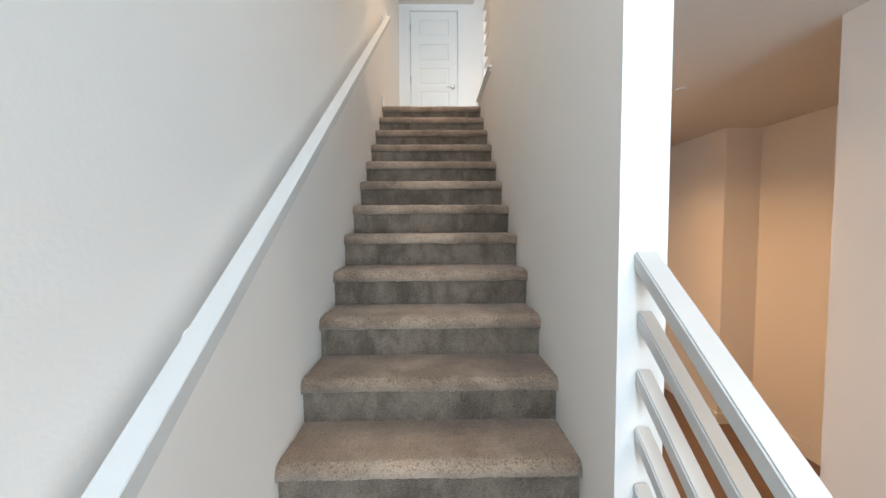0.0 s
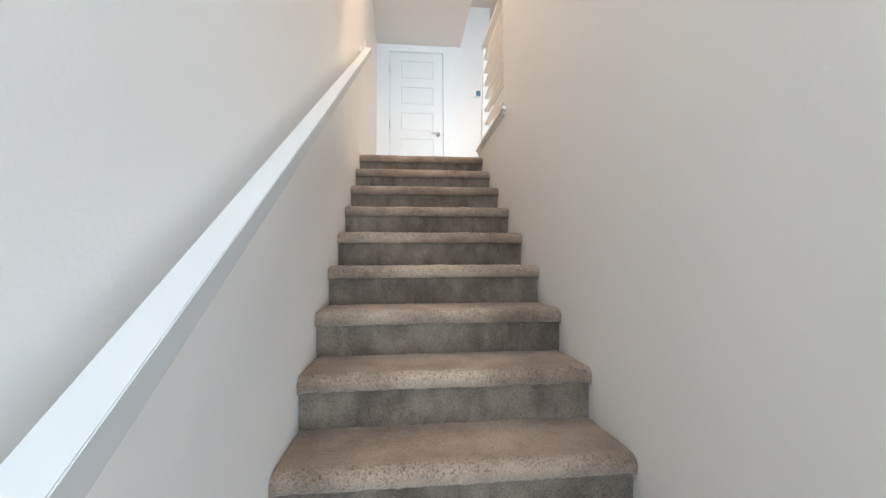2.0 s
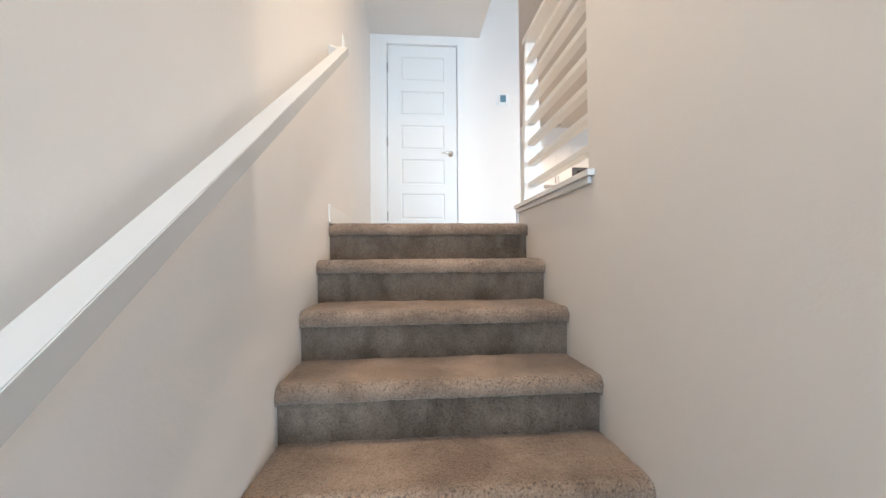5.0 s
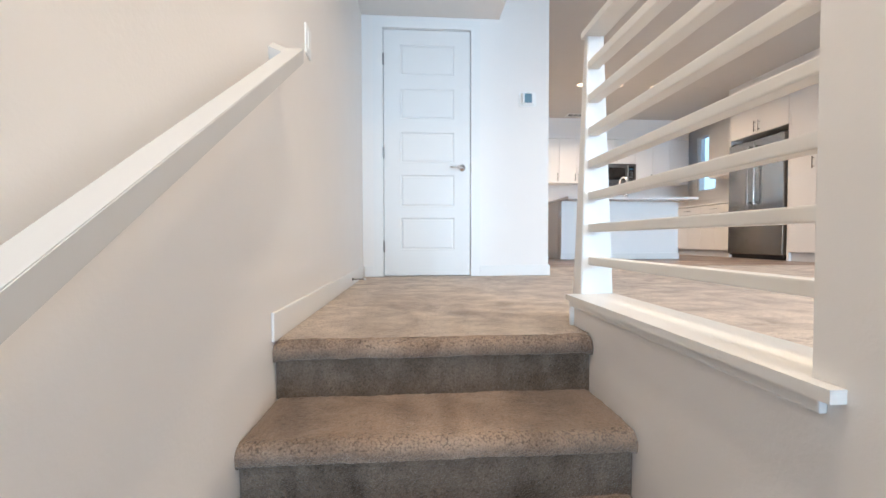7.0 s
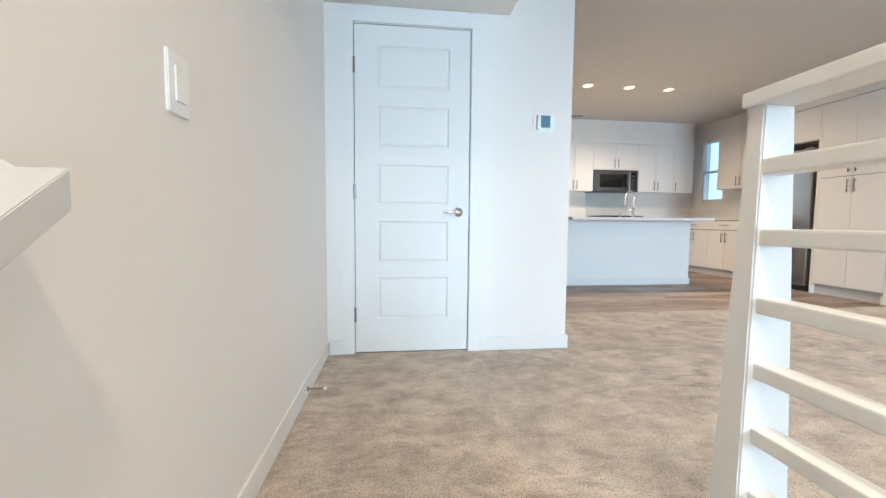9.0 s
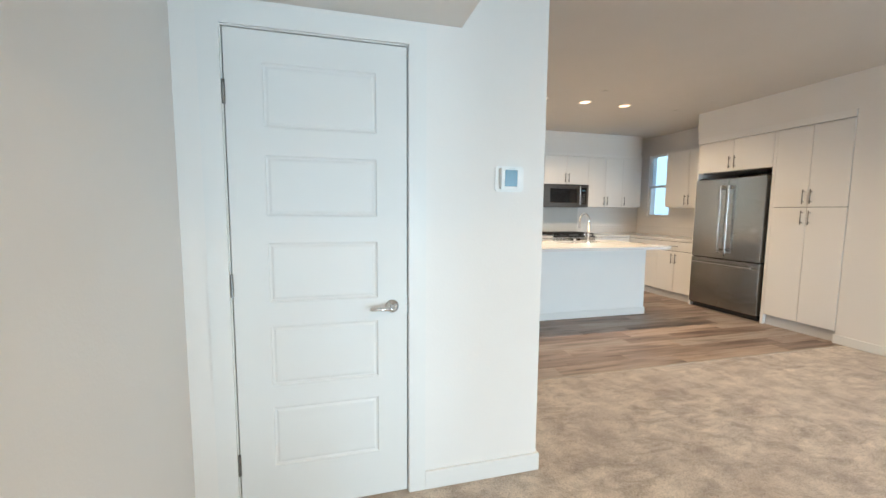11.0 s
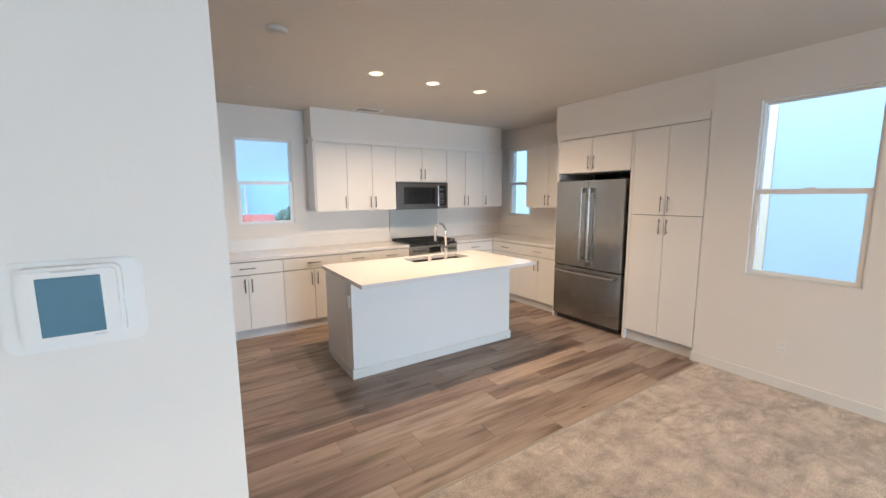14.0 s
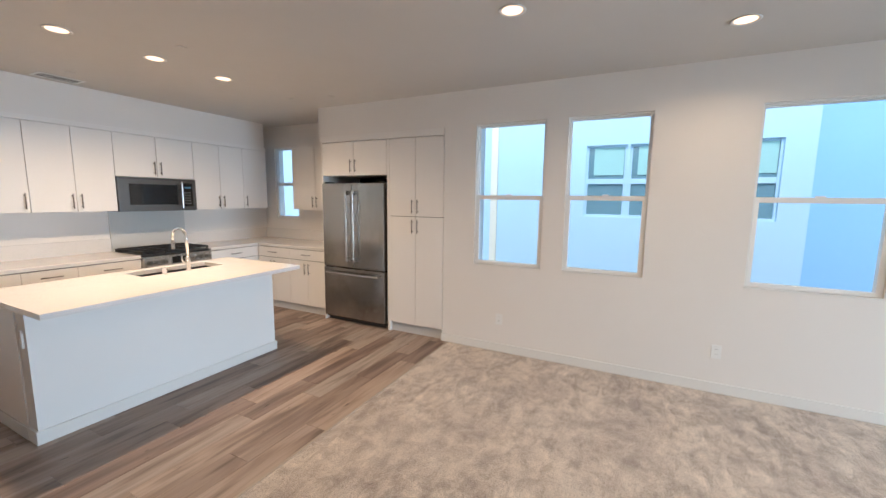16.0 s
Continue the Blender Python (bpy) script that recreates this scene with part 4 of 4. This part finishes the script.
def microwave():
    w, z0, z1 = 0.843, 1.388, 1.776
    t = thing("microwave", pose(3.918, UY - 0.045, 0), "stainless over-the-range microwave with a black window", "microwave")
    part("body", box((0.0, 0.030, z0), (w, 0.36, z1 - 0.002), 0.003), M_DARK, t)
    part("door", holed(1, 0.0, 0.029, (0.0, w * 0.80), (z0 + 0.004, z1 - 0.004), [(0.105, w * 0.74, z0 + 0.075, z1 - 0.075)]), M_STEEL_D, t)
    part("window", box((0.104, 0.010, z0 + 0.074), (w * 0.74 + 0.001, 0.020, z1 - 0.074)), M_BLACK, t, "black glass window")
    part("control_panel", holed(1, 0.0, 0.029, (w * 0.803, w), (z0 + 0.004, z1 - 0.004), [(w * 0.815, w * 0.955, z0 + 0.05, z1 - 0.05)]), M_STEEL_D, t)
    cp = part("keypad", box((w * 0.814, 0.006, z0 + 0.049), (w * 0.956, 0.014, z1 - 0.049)), M_BLACK, t, "black touch keypad")
    part("clock_bar", box((w * 0.84, 0.0045, z1 - 0.115), (w * 0.93, 0.006, z1 - 0.092)), M_SCREEN, cp)
    for r in range(5):
        for c in range(3):
            part("key_mark", box((w * (0.835 + 0.035 * c), 0.0048, z0 + 0.085 + 0.034 * r), (w * (0.835 + 0.035 * c) + 0.014, 0.006, z0 + 0.091 + 0.034 * r)), M_TOE, cp)
    hd = cyl(0.011, 0.32, pose(w * 0.775, -0.040, (z0 + z1) / 2), 14, bevel=0.002)
    for z in (z0 + 0.06, z1 - 0.06):
        cyl(0.008, 0.042, pose(w * 0.775, -0.020, z, 90), 12, bm=hd)
    part("handle", hd, M_STEEL_H, t, "stainless bar handle")
    part("top_vent", box((0.02, -0.002, z1 - 0.020), (w - 0.02, 0.0, z1 - 0.014)), M_GAP, t)


microwave()


def cooker():
    w, d = 0.762, 0.64
    t = thing("gas_range", pose(3.967, BY - 0.055, 0.0), "stainless slide-in gas range with black iron grates", "range")
    part("body", box((0.0, 0.045, 0.03), (w, d, 0.895), 0.003), M_DARK, t)
    part("oven_door", box((0.004, 0.0, 0.24), (w - 0.004, 0.044, 0.745), 0.006), M_STEEL, t)
    part("oven_window", box((0.13, -0.003, 0.36), (w - 0.13, 0.001, 0.64), 0.002), M_BLACK, t, "black oven window")
    part("drawer", box((0.004, 0.0, 0.07), (w - 0.004, 0.044, 0.232), 0.006), M_STEEL, t)
    cp = part("control_panel", box((0.0, -0.012, 0.752), (w, 0.060, 0.893), 0.008), M_STEEL_H, t)
    part("display", box((w * 0.38, -0.0145, 0.79), (w * 0.62, -0.011, 0.865)), M_BLACK, cp, "black touch display")
    for x in (0.055, 0.13, 0.205, w - 0.205, w - 0.13, w - 0.055):
        kn = cyl(0.024, 0.012, pose(x, -0.018, 0.825, 90), 20)
        cyl(0.018, 0.030, pose(x, -0.035, 0.825, 90), 18, bevel=0.003, bm=kn)
        part("knob", kn, M_NICKEL, cp, "round metal knob")
    hd = cyl(0.012, w - 0.10, pose(w / 2, -0.055, 0.705, 0, 90, 0), 14)
    for x in (0.08, w - 0.08):
        cyl(0.009, 0.055, pose(x, -0.027, 0.705, 90), 12, bm=hd)
    part("handle", hd, M_STEEL_H, t, "stainless oven handle")
    part("cooktop", box((-0.006, 0.0, 0.896), (w + 0.006, d - 0.01, 0.912), 0.004), M_IRON, t, "black cooktop")
    part("back_vent", box((0.02, d - 0.065, 0.9125), (w - 0.02, d - 0.012, 0.945), 0.004), M_IRON, t)
    for i, (bx, by) in enumerate(((0.16, 0.17), (0.16, 0.44), (w / 2, 0.31), (w - 0.16, 0.17), (w - 0.16, 0.44))):
        bu = cyl(0.045, 0.016, pose(bx, by, 0.920), 24, bevel=0.004)
        cyl(0.030, 0.010, pose(bx, by, 0.932), 24, bevel=0.003, bm=bu)
        part("burner", bu, M_IRON, t)
    for gx0, gx1 in ((0.012, 0.262), (0.270, 0.492), (0.500, 0.750)):
        g = bmesh.new()
        for x in (gx0 + 0.006, (gx0 + gx1) / 2, gx1 - 0.006):
            box((x - 0.006, 0.03, 0.937), (x + 0.006, 0.56, 0.955), 0.002, 1, bm=g)
        for y in (0.035, 0.17, 0.295, 0.42, 0.555):
            box((gx0, y - 0.006, 0.939), (gx1, y + 0.006, 0.9555), 0.002, 1, bm=g)
        for x in (gx0 + 0.008, gx1 - 0.008):
            for y in (0.04, 0.55):
                box((x - 0.007, y - 0.007, 0.911), (x + 0.007, y + 0.007, 0.94), bm=g)
        part("grate", g, M_IRON, t, "black cast iron grate")


cooker()

wire = thing("loose_wire", I4, "thin loose orange wire above the side counter", "wire")
part("strand", tube([(KEAST - 0.021, 4.82, 1.16), (KEAST - 0.06, 4.80, 1.12), (KEAST - 0.08, 4.83, 1.02), (KEAST - 0.10, 4.79, 0.945), (KEAST - 0.14, 4.86, 0.921)], 0.004, 8), M_WIRE, wire)
outlet(pose(1.70, NORTH, 1.19), "white electrical outlet above the kitchen counter")

# ---------------------------------------------------------------- ceiling fixtures


def downlight(x, y, z, lit=3.6, color=(1.0, 0.73, 0.48), size=0.13):
    t = thing("recessed_light", pose(x, y, z), "small round recessed ceiling light glowing warm", "ceiling light", "recessed ceiling lights")
    ring = bmesh.new()
    prof = [(0.075, 0.0), (0.080, -0.004), (0.072, -0.008), (0.062, -0.005), (0.058, -0.001)]
    n = 32
    loops = [[ring.verts.new((r * math.cos(2 * math.pi * k / n), r * math.sin(2 * math.pi * k / n), h)) for k in range(n)] for r, h in prof]
    for la, lb in zip(loops, loops[1:]):
        for k in range(n):
            ring.faces.new((la[k], la[(k + 1) % n], lb[(k + 1) % n], lb[k]))
    bmesh.ops.recalc_face_normals(ring, faces=ring.faces[:])
    part("trim_ring", ring, M_TRIM, t, smooth=True)
    part("lens", cyl(0.059, 0.002, pose(0, 0, -0.0015), 32), M_LAMP, t, "glowing warm lens")
    lamp("recessed_lamp", 'AREA', pose(x, y, z - 0.012), lit, color, size=0.11, shape='DISK', spread=150)


for x, y in ((2.963, 4.660), (3.553, 4.660), (4.131, 4.660)):
    downlight(x, y, CEIL, 8.0, (1.0, 0.68, 0.41))
for x, y in ((3.975, 1.850), (4.673, 0.622)):
    downlight(x, y, CEIL, 3.0, (1.0, 0.69, 0.42))
# unseen lamp, inferred from the handrail's shadow, set to warm the landing walls
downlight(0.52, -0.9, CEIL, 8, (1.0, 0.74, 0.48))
# three unseen lamps added to brighten the stairs, landing and living room
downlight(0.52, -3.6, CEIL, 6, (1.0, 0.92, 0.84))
downlight(2.3, -0.4, CEIL, 11, (1.0, 0.72, 0.46))
downlight(3.4, -1.7, CEIL, 7, (1.0, 0.82, 0.64))
downlight(1.75, -0.95, -0.34, 13, (1.0, 0.56, 0.26))
downlight(2.3, -3.6, -0.34, 7, (1.0, 0.62, 0.32))


def disc(name, x, y, z, r, h, label, category):
    t = thing(name, pose(x, y, z), label, category)
    part("cover", cyl(r, h, pose(0, 0, -h / 2), 32, r2=r * 1.0, bevel=min(h * 0.35, 0.006)), M_CEIL, t)
    return t


sd = disc("smoke_detector", 2.045, 4.130, CEIL, 0.068, 0.030, "round white smoke detector on the ceiling", "smoke detector")
part("grille", cyl(0.045, 0.008, pose(0, 0, -0.033), 28, bevel=0.002), M_CEIL, sd)
for x, y in ((2.018, 4.709), (2.042, 5.725), (4.955, 4.664), (3.505, 4.223), (5.04, 4.188), (3.437, 5.770)):
    disc("sprinkler_cover", x, y, CEIL, 0.041, 0.007, "flat white sprinkler cover plate on the ceiling", "sprinkler")
disc("sprinkler_cover", 2.06, -1.48, -0.34, 0.035, 0.012, "small sprinkler cover on the hall ceiling", "sprinkler")

vent = thing("ceiling_vent", pose(3.47, 6.10, CEIL), "white louvered ceiling air vent", "vent")
part("frame", holed(2, -0.004, 0.0, (-0.17, 0.17), (-0.10, 0.10), [(-0.145, 0.145, -0.075, 0.075)]), M_PLASTIC, vent)
# near-black sheet paints the shade of the duct behind the slats
part("duct_shade", box((-0.1445, -0.0745, -0.0034), (0.1445, 0.0745, -0.0005)), M_GAP, vent)
for i in range(4):
    sl = box((-0.143, -0.003, -0.0008), (0.143, 0.003, 0.0008))
    part("slat", sl, M_PLASTIC, vent, at=pose(0, -0.055 + 0.037 * i, -0.0045, -8))

# ---------------------------------------------------------------- outside
structure("ground", box((-300, -300, LOW - 0.6), (300, 300, LOW - 0.35)), M_GROUND, "pale paved ground around the houses")


def neighbour(name, x0, x1, y0, y1, z1, wins, mat, label):
    t = thing(name, I4, label, "house")
    part("wall", holed(0, x0, x0 + 0.25, (y0, y1), (LOW - 0.35, z1), [(a - 0.04, b + 0.04, c - 0.04, d + 0.04) for a, b, c, d in wins]), mat, t)
    part("side_wall", box((x0 + 0.251, y0, LOW - 0.35), (x1, y0 + 0.2, z1)), mat, t)
    part("side_wall", box((x0 + 0.251, y1 - 0.2, LOW - 0.35), (x1, y1, z1)), mat, t)
    part("roof", box((x0 - 0.15, y0 - 0.1, z1 + 0.001), (x1 + 0.2, y1 + 0.1, z1 + 0.25), 0.02), mat, t)
    for a, b, c, d in wins:
        wn = part("window", holed(0, x0 + 0.06, x0 + 0.14, (a - 0.04, b + 0.04), (c - 0.04, d + 0.04), [(a, b, c, (c + d) / 2 - 0.05), (a, b, (c + d) / 2 + 0.05, d)]), mat, t)
        part("pane", box((x0 + 0.10, a, c), (x0 + 0.11, b, d)), M_PANE, wn)
        part("blind", box((x0 + 0.082, a + 0.01, (c + d) / 2 + 0.12), (x0 + 0.094, b - 0.10, d)), M_BLIND, wn, "pale green blind drawn halfway")
    return t


neighbour("neighbour_house", 10.0, 18.0, -1.38, 4.08, 7.2, [(1.41, 2.06, 1.30, 2.60), (0.62, 1.275, 1.30, 2.60), (-0.93, -0.28, 1.30, 2.60)], M_STUCCO, "pale stucco house with paired white windows")
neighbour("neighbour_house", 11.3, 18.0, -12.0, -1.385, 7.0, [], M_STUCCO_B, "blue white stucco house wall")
neighbour("neighbour_house", 10.35, 18.0, 4.09, 14.0, 7.2, [(6.1, 6.75, 1.30, 2.60)], M_STUCCO, "pale stucco house with cream corner trim")
structure("trim_corner_board", box((9.965, 3.93, LOW), (9.999, 4.085, 7.1), 0.005), M_CREAM)
far = thing("distant_house", pose(2.6, 24.0, 0), "distant pale house with teal lower wall and red awning", "house")
part("wall", box((-12, 0, LOW - 0.35), (9, 7, 9.0)), M_PALE, far)
part("lower_wall", box((-3.0, -0.6, LOW - 0.35), (6.0, -0.001, 2.35), 0.02), M_TEAL, far)
part("chimney", box((0.15, -0.9, LOW - 0.35), (0.85, -0.601, 3.0), 0.06), M_VINYL, far, "white plastered chimney")
for x in (-0.9, 1.25):
    part("post", box((x, -0.9, LOW - 0.35), (x + 0.10, -0.601, 2.3), 0.02), M_VINYL, far)
part("awning", sloped_box(0.75, 2.55, -2.2, 0.20, -0.9, 0.70, 0.12, 0.02), M_RED, far, "red awning")


def tree(x, y, base, high, spread, seed):
    rng = random.Random(seed)
    t = thing("tree", pose(x, y, base), "leafy green tree beyond the houses", "tree")
    tr = tube([(0, 0, 0), (0.05, 0.02, high * 0.3), (-0.03, 0.05, high * 0.6), (0.02, 0, high * 0.85)], [0.16, 0.12, 0.08, 0.03], 10)
    for i in range(6):
        a = i * 1.05
        tube([(0, 0, high * (0.35 + 0.06 * i)), (math.cos(a) * spread * 0.4, math.sin(a) * spread * 0.4, high * (0.5 + 0.06 * i)), (math.cos(a) * spread * 0.75, math.sin(a) * spread * 0.75, high * (0.6 + 0.06 * i))], [0.06, 0.04, 0.015], 7, tr)
    part("trunk", tr, M_BARK, t, "brown bark")
    co, fs = [], []
    for i in range(2600):
        u = Vector((rng.gauss(0, 1), rng.gauss(0, 1), rng.gauss(0, 1))).normalized() * (rng.random() ** 0.4)
        p = Vector((u.x * spread, u.y * spread, high * 0.72 + u.z * high * 0.33))
        if noise.noise(p * 1.1 + Vector((seed, 0, 0))) < -0.12:
            continue
        q = Euler((rng.uniform(0, 6), rng.uniform(0, 6), rng.uniform(0, 6))).to_matrix()
        n = len(co)
        for v in ((-0.11, 0, 0), (0, -0.05, 0.015), (0.11, 0, 0), (0, 0.05, 0.015)):
            co.append(p + q @ Vector(v))
        fs.append((n, n + 1, n + 2, n + 3))
    me = bpy.data.meshes.new("crown")
    me.from_pydata(co, [], fs)
    me.materials.append(M_LEAF)
    ob = new("crown", me)
    ob.parent = t


tree(5.5, 20.5, LOW - 0.35, 4.3, 0.9, 5)

# ---------------------------------------------------------------- plank floor, piece by piece
wood = structure("floor_wood", box((0.0, 2.926, -0.011), (KEAST, NORTH, -0.007)), M_GAP, "grey brown wood plank floor")
PW = 0.178


def plank_mesh(length):
    own = box((0, 0.0008, -0.0065), (length - 0.0012, PW - 0.0008, 0.0), 0.0012, 1)
    me = bpy.data.meshes.new("plank")
    own.to_mesh(me)
    own.free()
    me.materials.append(M_PLANK)
    return me


stock = {l: plank_mesh(l) for l in (1.22, 0.61, 0.40)}
rng = random.Random(7)
row = 0
y = 2.926
while y < NORTH - 0.3:
    x = 1.07 - (1.22 * ((row * 0.37) % 1.0))
    first = x
    while first > 0.48:
        first -= 0.61
        ob = new("plank", stock[0.61])
        ob.matrix_basis = pose(first, y, 0.0)
        ob.parent = wood
    while x < KEAST - 0.05:
        length = 1.22
        if rng.random() < 0.12:
            length = 0.61
        if x + length > KEAST:
            length = 0.61 if x + 0.61 <= KEAST + 0.2 else 0.40
        ob = new("plank", stock[length])
        ob.matrix_basis = pose(x, y, 0.0)
        ob.parent = wood
        x += length
    y += PW
    row += 1
